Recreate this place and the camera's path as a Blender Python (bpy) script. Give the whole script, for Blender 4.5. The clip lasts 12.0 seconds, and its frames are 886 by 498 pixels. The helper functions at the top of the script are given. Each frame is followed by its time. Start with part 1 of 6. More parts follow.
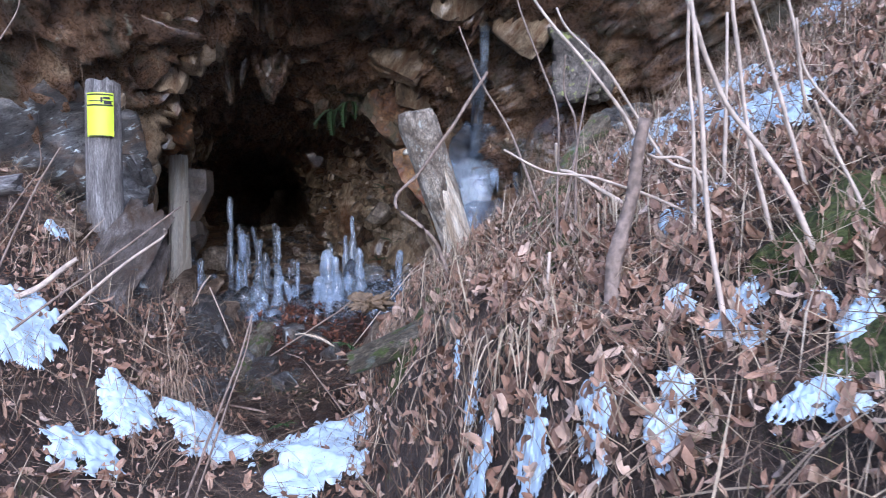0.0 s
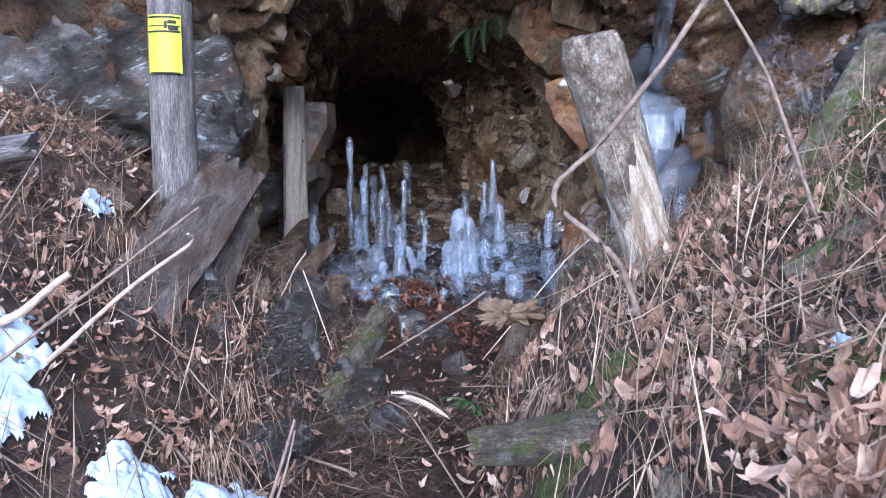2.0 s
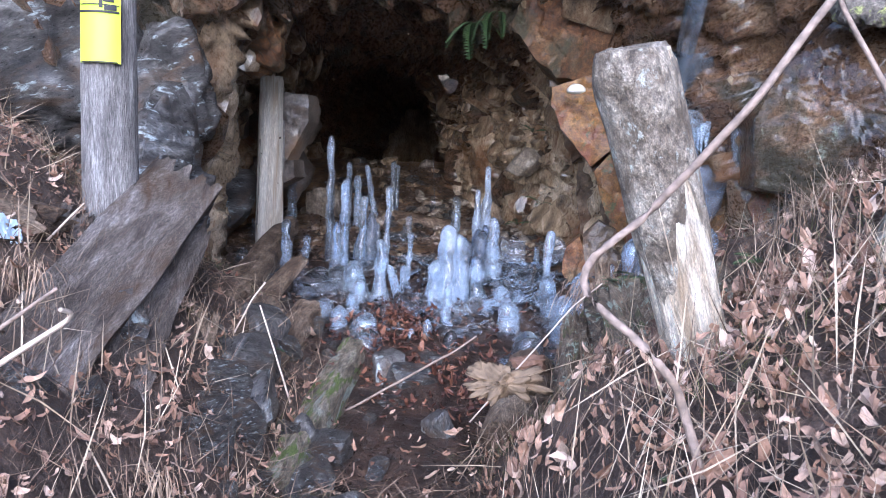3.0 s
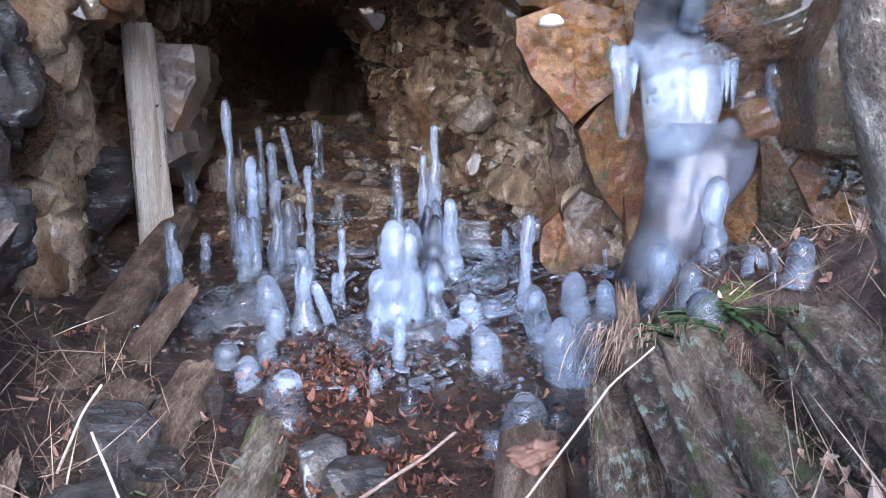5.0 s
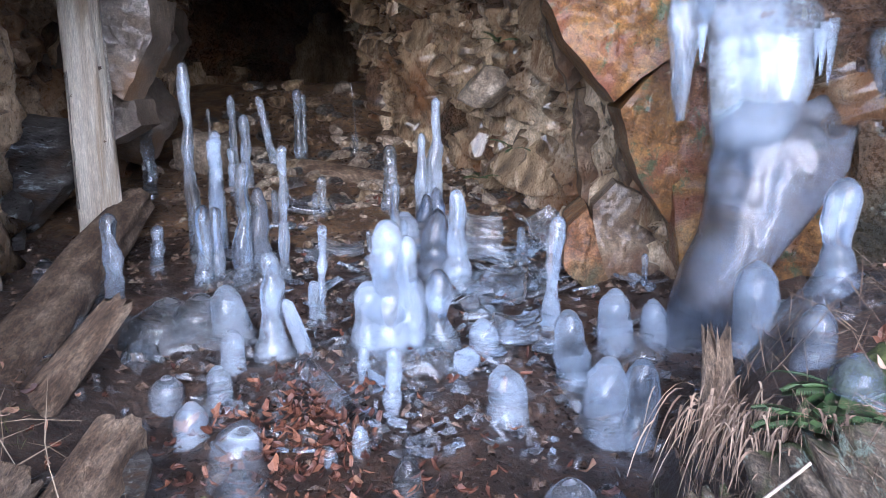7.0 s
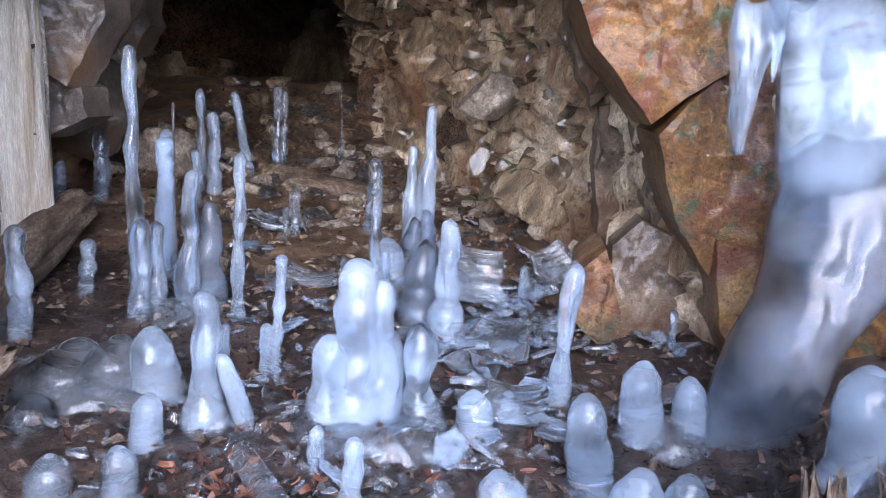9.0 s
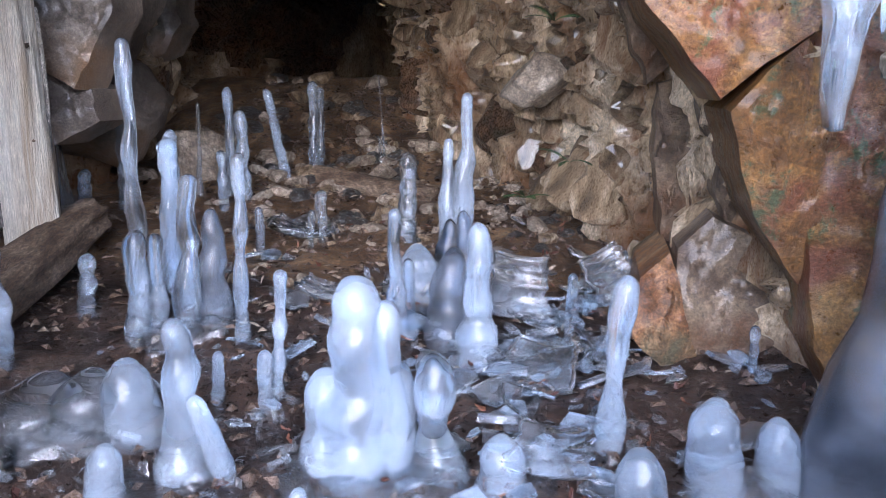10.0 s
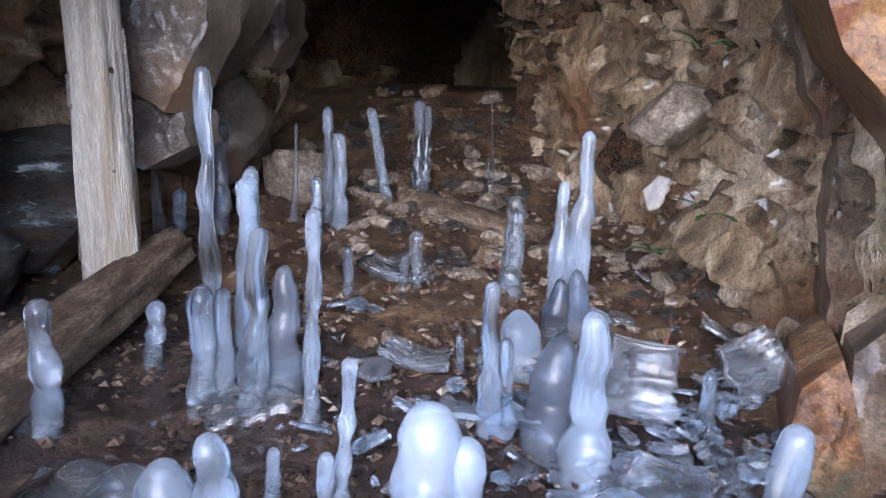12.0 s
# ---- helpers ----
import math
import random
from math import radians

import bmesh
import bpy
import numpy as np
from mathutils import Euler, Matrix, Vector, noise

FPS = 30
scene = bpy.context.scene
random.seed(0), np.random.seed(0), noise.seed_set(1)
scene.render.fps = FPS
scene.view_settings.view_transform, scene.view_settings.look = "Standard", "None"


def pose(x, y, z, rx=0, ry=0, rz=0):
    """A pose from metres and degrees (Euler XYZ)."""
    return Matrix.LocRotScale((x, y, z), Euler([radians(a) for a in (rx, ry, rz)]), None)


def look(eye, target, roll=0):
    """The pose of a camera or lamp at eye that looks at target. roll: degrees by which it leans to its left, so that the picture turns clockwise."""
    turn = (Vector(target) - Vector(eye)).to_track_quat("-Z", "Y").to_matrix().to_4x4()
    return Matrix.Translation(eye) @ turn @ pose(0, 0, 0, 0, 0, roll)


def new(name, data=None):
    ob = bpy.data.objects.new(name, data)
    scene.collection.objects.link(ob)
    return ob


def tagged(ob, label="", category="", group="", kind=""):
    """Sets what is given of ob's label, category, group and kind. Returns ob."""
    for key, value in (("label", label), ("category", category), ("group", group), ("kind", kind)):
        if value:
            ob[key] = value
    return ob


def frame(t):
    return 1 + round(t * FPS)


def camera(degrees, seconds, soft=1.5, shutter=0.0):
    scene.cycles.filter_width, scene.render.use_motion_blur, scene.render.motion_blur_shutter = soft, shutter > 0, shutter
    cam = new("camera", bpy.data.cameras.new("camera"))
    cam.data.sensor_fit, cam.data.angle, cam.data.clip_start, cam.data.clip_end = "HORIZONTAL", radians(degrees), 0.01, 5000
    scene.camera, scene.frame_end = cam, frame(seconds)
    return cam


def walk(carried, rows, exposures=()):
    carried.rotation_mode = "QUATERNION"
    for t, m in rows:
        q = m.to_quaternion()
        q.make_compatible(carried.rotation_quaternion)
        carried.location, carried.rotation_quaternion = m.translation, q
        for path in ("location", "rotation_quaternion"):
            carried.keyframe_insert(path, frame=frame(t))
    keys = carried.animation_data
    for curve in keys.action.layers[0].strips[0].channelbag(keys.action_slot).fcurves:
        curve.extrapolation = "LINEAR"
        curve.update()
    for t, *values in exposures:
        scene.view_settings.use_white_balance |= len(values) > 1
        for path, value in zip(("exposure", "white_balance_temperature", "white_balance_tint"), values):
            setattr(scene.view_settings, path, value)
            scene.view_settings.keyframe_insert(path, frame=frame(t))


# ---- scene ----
cam = camera(62.4, 12.0, soft=0.6, shutter=0.12)
PATH = [
    (0, (0.186, 0.019, 1.385), (0.121, 2.017, 1.428), -1.5),
    (0.5, (0.133, 0.305, 1.487), (-0.146, 2.285, 1.458), -2.8),
    (1, (0.075, 0.581, 1.578), (-0.271, 2.55, 1.582), -2.1),
    (1.5, (0.043, 0.844, 1.594), (-0.336, 2.807, 1.561), -0.4),
    (2, (0.043, 1.184, 1.664), (-0.41, 3.125, 1.494), -0.1),
    (2.5, (-0.039, 1.5, 1.74), (-0.554, 3.429, 1.628), 1.5),
    (3, (-0.072, 1.712, 1.807), (-0.494, 3.657, 1.605), 2.4),
    (3.2, (-0.109, 1.856, 1.833), (-0.528, 3.809, 1.735), 2.6),
    (5, (-0.335, 2.812, 1.982), (-0.584, 4.76, 1.601), -1.2),
    (5.5, (-0.352, 2.994, 2.0), (-0.591, 4.934, 1.576), -2.0),
    (6, (-0.391, 3.149, 2.006), (-0.56, 5.09, 1.553), -0.9),
    (6.5, (-0.464, 3.293, 2.022), (-0.543, 5.245, 1.594), 0.5),
    (7, (-0.478, 3.464, 1.963), (-0.695, 5.401, 1.516), -0.0),
    (8.8, (-0.528, 3.959, 1.957), (-0.672, 5.917, 1.575), 3.3),
    (9, (-0.532, 3.989, 1.956), (-0.725, 5.933, 1.529), 3.5),
    (9.5, (-0.519, 4.11, 1.938), (-0.843, 6.049, 1.571), 3.3),
    (10, (-0.453, 4.357, 1.92), (-0.837, 6.269, 1.475), 0.9),
    (10.5, (-0.441, 4.514, 1.961), (-0.898, 6.406, 1.501), -0.2),
    (11, (-0.477, 4.63, 1.971), (-0.861, 6.511, 1.412), 1.5),
    (11.5, (-0.543, 4.703, 2.014), (-1.071, 6.545, 1.44), 1.5),
    (12, (-0.532, 4.743, 2.037), (-1.206, 6.569, 1.577), 2.1),
]
walk(cam, [(t, look(eye, target, roll)) for t, eye, target, roll in PATH], [(0, 1.08, 5150, 21), (2, 1.45, 5160, 21), (3.2, 1.95, 5180, 21), (5, 2.16, 5300, 21), (12, 2.32, 5340, 21)])

# ---- world, sun, exposure ----
world = bpy.data.worlds.new("sky")
scene.world = world
world.use_nodes = True
wn = world.node_tree.nodes
sky = wn.new("ShaderNodeTexSky")
sky.sky_type = "NISHITA"
sky.sun_disc = False
sky.sun_elevation = radians(27)
sky.sun_rotation = radians(165)
world.node_tree.links.new(sky.outputs["Color"], wn["Background"].inputs["Color"])
wn["Background"].inputs["Strength"].default_value = 0.15

sun = new("sun", bpy.data.lights.new("sun", "SUN"))
sun.data.energy = 1.6
sun.data.angle = radians(65)
sun.data.color = (1.0, 0.96, 0.9)
sun.matrix_world = look((0.9, -2.5, 5.15), (-0.6, 5.5, 1.0))

# ---- materials ----
def nodes_of(name):
    m = bpy.data.materials.new(name)
    m.use_nodes = True
    t = m.node_tree
    return m, t, t.nodes["Principled BSDF"]


def put(t, kind, **values):
    n = t.nodes.new(kind)
    for k, v in values.items():
        if k == "noise_type":
            n.noise_type = v
        elif k == "feature":
            n.feature = v
        elif k == "blend":
            n.blend_type = v
        else:
            n.inputs[k.replace("_", " ")].default_value = v
    return n


def ramp(t, source, stops):
    n = t.nodes.new("ShaderNodeValToRGB")
    e = n.color_ramp.elements
    while len(e) < len(stops):
        e.new(0.5)
    for el, (p, c) in zip(e, stops):
        el.position, el.color = p, (*c, 1.0) if len(c) == 3 else c
    t.links.new(source, n.inputs["Fac"])
    return n


def coords(t, scale=(1, 1, 1), turn=(0, 0, 0)):
    c = t.nodes.new("ShaderNodeTexCoord")
    m = t.nodes.new("ShaderNodeMapping")
    m.inputs["Scale"].default_value = scale
    m.inputs["Rotation"].default_value = [radians(a) for a in turn]
    t.links.new(c.outputs["Object"], m.inputs["Vector"])
    return m.outputs["Vector"]


def mixed(t, fac, a, b, blend="MIX"):
    n = t.nodes.new("ShaderNodeMixRGB")
    n.blend_type = blend
    for sock, v in (("Fac", fac), ("Color1", a), ("Color2", b)):
        if isinstance(v, (int, float)):
            n.inputs[sock].default_value = v
        elif isinstance(v, tuple):
            n.inputs[sock].default_value = (*v, 1.0)
        else:
            t.links.new(v, n.inputs[sock])
    return n.outputs["Color"]


def rough_material(name, stops, scale=3.0, stretch=(1, 1, 1), turn=(0, 0, 0), rough=(0.55, 0.9), bump=0.5, stain=None, fine=38.0,
                   crack=0.0, vary=0.25, moss=None, grain=0.85, wet=0.0):
    """Stone, earth, bark: large patches, fine grain, cracks and stains, with relief from the same textures."""
    m, t, p = nodes_of(name)
    v = coords(t, stretch, turn)
    big = put(t, "ShaderNodeTexNoise", Scale=scale, Detail=8.0, Roughness=0.62, Distortion=0.4)
    small = put(t, "ShaderNodeTexNoise", Scale=fine, Detail=6.0, Roughness=0.7)
    for n in (big, small):
        t.links.new(v, n.inputs["Vector"])
    colour = ramp(t, big.outputs["Fac"], stops).outputs["Color"]
    speck = ramp(t, small.outputs["Fac"], [(0.32, (0.3, 0.3, 0.3)), (0.5, (1, 1, 1)), (0.68, (1.9, 1.9, 1.9))]).outputs["Color"]
    colour = mixed(t, grain, colour, speck, "MULTIPLY")
    if stain:
        sn = put(t, "ShaderNodeTexNoise", Scale=scale * 0.55, Detail=5.0, Roughness=0.6, Distortion=1.0)
        t.links.new(v, sn.inputs["Vector"])
        f = ramp(t, sn.outputs["Fac"], [(0.5, (0, 0, 0)), (0.64, (1, 1, 1))]).outputs["Color"]
        colour = mixed(t, f, colour, stain)
    if moss:
        mn = put(t, "ShaderNodeTexNoise", Scale=scale * 1.7, Detail=9.0, Roughness=0.7, Distortion=0.3)
        t.links.new(v, mn.inputs["Vector"])
        f = ramp(t, mn.outputs["Fac"], [(moss[1], (0, 0, 0)), (moss[1] + 0.07, (1, 1, 1))]).outputs["Color"]
        colour = mixed(t, f, colour, moss[0])
    height = t.nodes.new("ShaderNodeMath")
    height.operation = "MULTIPLY_ADD"
    t.links.new(small.outputs["Fac"], height.inputs[0])
    height.inputs[1].default_value = 0.45
    t.links.new(big.outputs["Fac"], height.inputs[2])
    top = height.outputs[0]
    micro = put(t, "ShaderNodeTexNoise", Scale=fine * 3.3, Detail=3.0, Roughness=0.7)
    t.links.new(v, micro.inputs["Vector"])
    colour = mixed(t, grain * 0.7, colour, ramp(t, micro.outputs["Fac"], [(0.35, (0.5, 0.5, 0.5)), (0.5, (1, 1, 1)), (0.66, (1.7, 1.7, 1.7))]).outputs["Color"], "MULTIPLY")
    low = t.nodes.new("ShaderNodeMath")
    low.operation = "MULTIPLY_ADD"
    t.links.new(micro.outputs["Fac"], low.inputs[0])
    low.inputs[1].default_value = 0.14
    t.links.new(top, low.inputs[2])
    top = low.outputs[0]
    if crack:
        vo = put(t, "ShaderNodeTexVoronoi", Scale=scale * 2.6, feature="DISTANCE_TO_EDGE")
        t.links.new(v, vo.inputs["Vector"])
        line = ramp(t, vo.outputs["Distance"], [(0.0, (0, 0, 0)), (0.07, (1, 1, 1))]).outputs["Color"]
        colour = mixed(t, crack, colour, mixed(t, 1.0, colour, line, "MULTIPLY"))
        add = t.nodes.new("ShaderNodeMath")
        add.operation = "MULTIPLY_ADD"
        t.links.new(line, add.inputs[0])
        add.inputs[1].default_value = 0.35
        t.links.new(top, add.inputs[2])
        top = add.outputs[0]
    if vary:
        info = t.nodes.new("ShaderNodeObjectInfo")
        g = ramp(t, info.outputs["Random"], [(0.0, (1 - vary,) * 3), (1.0, (1 + vary,) * 3)]).outputs["Color"]
        colour = mixed(t, 1.0, colour, g, "MULTIPLY")
    t.links.new(colour, p.inputs["Base Color"])
    r = t.nodes.new("ShaderNodeMapRange")
    r.inputs["To Min"].default_value, r.inputs["To Max"].default_value = rough
    r.inputs["From Min"].default_value, r.inputs["From Max"].default_value = 0.3, 0.7
    t.links.new(small.outputs["Fac"], r.inputs["Value"])
    t.links.new(r.outputs["Result"], p.inputs["Roughness"])
    p.inputs["Coat Weight"].default_value = wet
    p.inputs["Coat Roughness"].default_value = 0.12
    b = t.nodes.new("ShaderNodeBump")
    b.inputs["Strength"].default_value = min(1.0, bump * 1.3)
    b.inputs["Distance"].default_value = 0.04
    t.links.new(top, b.inputs["Height"])
    t.links.new(b.outputs["Normal"], p.inputs["Normal"])
    return m


ROCK = rough_material("wet_brown_rock", [(0.27, (0.035, 0.026, 0.018)), (0.41, (0.18, 0.124, 0.07)), (0.52, (0.36, 0.266, 0.16)), (0.68, (0.62, 0.51, 0.36))],
                      scale=2.4, stretch=(1.5, 1.0, 0.8), turn=(0, 18, 0), rough=(0.12, 0.6), wet=0.6, bump=0.75, grain=0.55, stain=(0.17, 0.083, 0.034))
BLOCK_ROCK = rough_material("brown_grey_block_rock", [(0.3, (0.05, 0.039, 0.029)), (0.47, (0.13, 0.105, 0.082)), (0.6, (0.23, 0.192, 0.152)), (0.75, (0.38, 0.33, 0.275))],
                            scale=2.2, rough=(0.25, 0.7), wet=0.25, bump=0.55, stain=(0.19, 0.115, 0.06), grain=0.5)
RIB_ROCK = rough_material("dark_brown_rib_rock", [(0.28, (0.022, 0.015, 0.010)), (0.44, (0.11, 0.075, 0.048)), (0.57, (0.21, 0.155, 0.1)), (0.75, (0.4, 0.33, 0.25))],
                          scale=4.0, rough=(0.35, 0.75), wet=0.3, bump=0.9, stain=(0.12, 0.06, 0.027), grain=0.6)
SLAB_ROCK = rough_material("orange_slab_rock", [(0.28, (0.035, 0.015, 0.005)), (0.42, (0.12, 0.053, 0.013)), (0.56, (0.21, 0.104, 0.027)), (0.74, (0.29, 0.18, 0.075))],
                           scale=6.5, rough=(0.2, 0.6), wet=0.2, bump=0.65, stain=(0.13, 0.045, 0.02), moss=((0.06, 0.075, 0.032), 0.56), grain=0.75)
GREY_ROCK = rough_material("grey_rock", [(0.3, (0.018, 0.016, 0.014)), (0.47, (0.06, 0.055, 0.05)), (0.6, (0.12, 0.114, 0.105)), (0.75, (0.25, 0.25, 0.24))],
                           scale=4.5, stretch=(1, 1, 2.6), turn=(0, 35, 20), rough=(0.18, 0.7), wet=0.3, bump=1.0, stain=(0.10, 0.065, 0.04), moss=((0.42, 0.48, 0.48), 0.575))
LICHEN_ROCK = rough_material("lichened_rock", [(0.3, (0.05, 0.042, 0.035)), (0.5, (0.15, 0.13, 0.11)), (0.7, (0.30, 0.27, 0.23))], scale=4.0, rough=(0.5, 0.9), bump=0.7, moss=((0.42, 0.46, 0.16), 0.54))
ORANGE_ROCK = rough_material("rust_orange_rock", [(0.28, (0.035, 0.018, 0.01)), (0.43, (0.12, 0.05, 0.018)), (0.57, (0.21, 0.105, 0.042)), (0.74, (0.36, 0.25, 0.14))],
                             scale=4.5, rough=(0.35, 0.7), wet=0.12, bump=0.8, stain=(0.085, 0.075, 0.04))
DARK_RUST = rough_material("dark_rust_brown_rock", [(0.28, (0.022, 0.013, 0.008)), (0.44, (0.075, 0.038, 0.018)), (0.58, (0.14, 0.078, 0.038)), (0.75, (0.26, 0.19, 0.115))],
                           scale=4.0, rough=(0.1, 0.5), wet=0.6, bump=0.85, stain=(0.05, 0.042, 0.024), moss=((0.30, 0.32, 0.24), 0.63))
PALE_ROCK = rough_material("pale_rock", [(0.3, (0.12, 0.085, 0.055)), (0.5, (0.25, 0.2, 0.145)), (0.7, (0.45, 0.39, 0.31))], scale=6.0, rough=(0.4, 0.8), bump=0.4)
SOIL = rough_material("dark_leafy_soil", [(0.3, (0.022, 0.015, 0.011)), (0.48, (0.06, 0.04, 0.029)), (0.62, (0.125, 0.085, 0.062)), (0.75, (0.22, 0.155, 0.115))],
                      scale=5.0, rough=(0.2, 0.9), bump=0.9, fine=60.0, vary=0.0, stain=(0.035, 0.022, 0.014))
WET_SOIL = rough_material("wet_red_brown_soil", [(0.3, (0.010, 0.006, 0.004)), (0.48, (0.032, 0.018, 0.011)), (0.62, (0.07, 0.04, 0.025)), (0.75, (0.13, 0.08, 0.05))],
                          scale=7.0, rough=(0.08, 0.7), bump=1.0, fine=60.0, vary=0.0, wet=0.4)
RUST_EARTH = rough_material("rusty_tunnel_earth", [(0.3, (0.03, 0.017, 0.009)), (0.48, (0.10, 0.058, 0.028)), (0.62, (0.2, 0.125, 0.062)), (0.75, (0.33, 0.24, 0.14))],
                            scale=6.0, rough=(0.2, 0.8), bump=0.9, fine=60.0, vary=0.0)
WEATHERED = rough_material("grey_weathered_wood", [(0.3, (0.10, 0.09, 0.085)), (0.48, (0.24, 0.22, 0.205)), (0.6, (0.36, 0.34, 0.32)), (0.74, (0.52, 0.50, 0.48))],
                           scale=7.0, stretch=(4.5, 4.5, 0.5), rough=(0.6, 0.9), bump=0.7, fine=50.0)
BARE_WOOD = rough_material("bare_pale_wood", [(0.27, (0.16, 0.105, 0.065)), (0.39, (0.46, 0.37, 0.26)), (0.52, (0.70, 0.62, 0.49)), (0.75, (0.86, 0.82, 0.72))],
                           scale=5.0, stretch=(3.4, 3.4, 0.7), rough=(0.55, 0.9), bump=1.0, fine=45.0, grain=0.55, stain=(0.42, 0.31, 0.2))
PROP_WOOD = rough_material("pale_prop_wood", [(0.27, (0.34, 0.26, 0.17)), (0.36, (0.70, 0.62, 0.50)), (0.52, (0.84, 0.78, 0.65)), (0.75, (0.90, 0.87, 0.78))],
                           scale=6.0, stretch=(4.0, 4.0, 0.45), rough=(0.55, 0.9), bump=0.9, fine=45.0, grain=0.35, stain=(0.62, 0.50, 0.35))
OLD_LOG = rough_material("rotten_brown_wood", [(0.3, (0.045, 0.028, 0.017)), (0.46, (0.14, 0.092, 0.056)), (0.6, (0.27, 0.2, 0.135)), (0.75, (0.42, 0.34, 0.25))],
                         scale=4.0, stretch=(2.6, 2.6, 1.0), rough=(0.6, 0.95), bump=0.9, fine=42.0)
ROTTEN_GREY = rough_material("rotten_grey_brown_wood", [(0.3, (0.035, 0.026, 0.02)), (0.46, (0.11, 0.088, 0.07)), (0.6, (0.21, 0.18, 0.155)), (0.75, (0.36, 0.33, 0.30))],
                             scale=4.0, stretch=(4.0, 2.5, 0.9), rough=(0.55, 0.95), bump=1.0, fine=55.0, stain=(0.09, 0.055, 0.03))
MOSSY_LOG = rough_material("mossy_wood", [(0.3, (0.05, 0.04, 0.025)), (0.48, (0.15, 0.12, 0.08)), (0.62, (0.27, 0.23, 0.17)), (0.75, (0.38, 0.36, 0.30))],
                           scale=6.0, stretch=(2.0, 2.0, 0.7), rough=(0.7, 0.95), bump=0.9, moss=((0.10, 0.13, 0.03), 0.52), stain=(0.32, 0.38, 0.32))

LEDGE_WOOD = rough_material("crumbling_lichened_wood", [(0.3, (0.03, 0.021, 0.013)), (0.46, (0.11, 0.078, 0.05)), (0.6, (0.22, 0.175, 0.12)), (0.75, (0.36, 0.33, 0.26))],
                            scale=9.0, stretch=(1.3, 1.3, 0.9), rough=(0.7, 0.95), bump=1.0, fine=60.0, moss=((0.34, 0.40, 0.31), 0.55), stain=(0.09, 0.11, 0.03))
POST_TOP = rough_material("lichened_post_top", [(0.3, (0.07, 0.05, 0.033)), (0.43, (0.25, 0.2, 0.145)), (0.56, (0.47, 0.40, 0.31)), (0.72, (0.68, 0.62, 0.52))],
                          scale=13.0, stretch=(1.2, 1.2, 0.9), rough=(0.35, 0.9), bump=1.0, fine=70.0, stain=(0.16, 0.12, 0.08), moss=((0.62, 0.64, 0.56), 0.58))
GREY_BARK = rough_material("grey_lichened_bark", [(0.3, (0.10, 0.085, 0.07)), (0.45, (0.27, 0.245, 0.21)), (0.58, (0.42, 0.39, 0.35)), (0.74, (0.60, 0.58, 0.54))],
                           scale=9.0, stretch=(2.2, 2.2, 0.8), rough=(0.7, 0.95), bump=0.9, fine=60.0, moss=((0.46, 0.50, 0.44), 0.6))


def simple(name, colour, rough=0.8, spread=0.35, scale=30.0, bump=0.2, per_island=False, trans=0.0):
    """A thin material (leaf, twig, snow): one colour that varies a little from piece to piece and within."""
    m, t, p = nodes_of(name)
    n = put(t, "ShaderNodeTexNoise", Scale=scale, Detail=4.0)
    t.links.new(coords(t), n.inputs["Vector"])
    g = ramp(t, n.outputs["Fac"], [(0.3, (1 - spread,) * 3), (0.7, (1 + spread,) * 3)]).outputs["Color"]
    c = mixed(t, 1.0, colour, g, "MULTIPLY")
    if per_island:
        geo = t.nodes.new("ShaderNodeNewGeometry")
        k = ramp(t, geo.outputs["Random Per Island"], per_island).outputs["Color"]
        c = mixed(t, 1.0, k, g, "MULTIPLY")
    t.links.new(c, p.inputs["Base Color"])
    p.inputs["Roughness"].default_value = rough
    b = t.nodes.new("ShaderNodeBump")
    b.inputs["Strength"].default_value = min(1.0, bump * 1.3)
    b.inputs["Distance"].default_value = 0.01
    t.links.new(n.outputs["Fac"], b.inputs["Height"])
    t.links.new(b.outputs["Normal"], p.inputs["Normal"])
    return m


LEAF = simple("dead_leaf", (0.2, 0.1, 0.06), 0.75, 0.3, 40.0, 0.3,
              [(0.0, (0.13, 0.078, 0.055)), (0.35, (0.27, 0.15, 0.095)), (0.7, (0.41, 0.26, 0.175)), (1.0, (0.56, 0.42, 0.32))])
RED_LEAF = simple("red_brown_leaf", (0.2, 0.06, 0.03), 0.6, 0.3, 40.0, 0.3, [(0.0, (0.04, 0.014, 0.009)), (0.6, (0.10, 0.035, 0.018)), (1.0, (0.2, 0.085, 0.045))])
STRAW = simple("dry_straw", (0.4, 0.33, 0.22), 0.8, 0.25, 60.0, 0.1, [(0.0, (0.18, 0.13, 0.09)), (0.5, (0.34, 0.26, 0.17)), (1.0, (0.55, 0.45, 0.32))])
TWIG = simple("grey_brown_twig", (0.24, 0.18, 0.14), 0.8, 0.4, 50.0, 0.5)
PALE_TWIG = simple("pale_cane", (0.52, 0.42, 0.33), 0.7, 0.3, 30.0, 0.4)
FERN = simple("fern_green", (0.045, 0.085, 0.025), 0.6, 0.35, 40.0, 0.2)
MOSS = simple("moss_green", (0.06, 0.07, 0.018), 0.95, 0.5, 70.0, 0.9)
GREEN_MOSS = simple("green_stems", (0.07, 0.1, 0.03), 0.8, 0.4, 60.0, 0.2, [(0.0, (0.04, 0.055, 0.014)), (0.6, (0.10, 0.125, 0.032)), (1.0, (0.2, 0.21, 0.07))])
NEEDLE = simple("dry_needles", (0.16, 0.11, 0.07), 0.9, 0.4, 60.0, 0.2, [(0.0, (0.09, 0.055, 0.036)), (0.6, (0.24, 0.165, 0.11)), (1.0, (0.38, 0.28, 0.19))])
SNOW = simple("old_snow", (0.56, 0.68, 0.76), 0.7, 0.1, 25.0, 0.5)
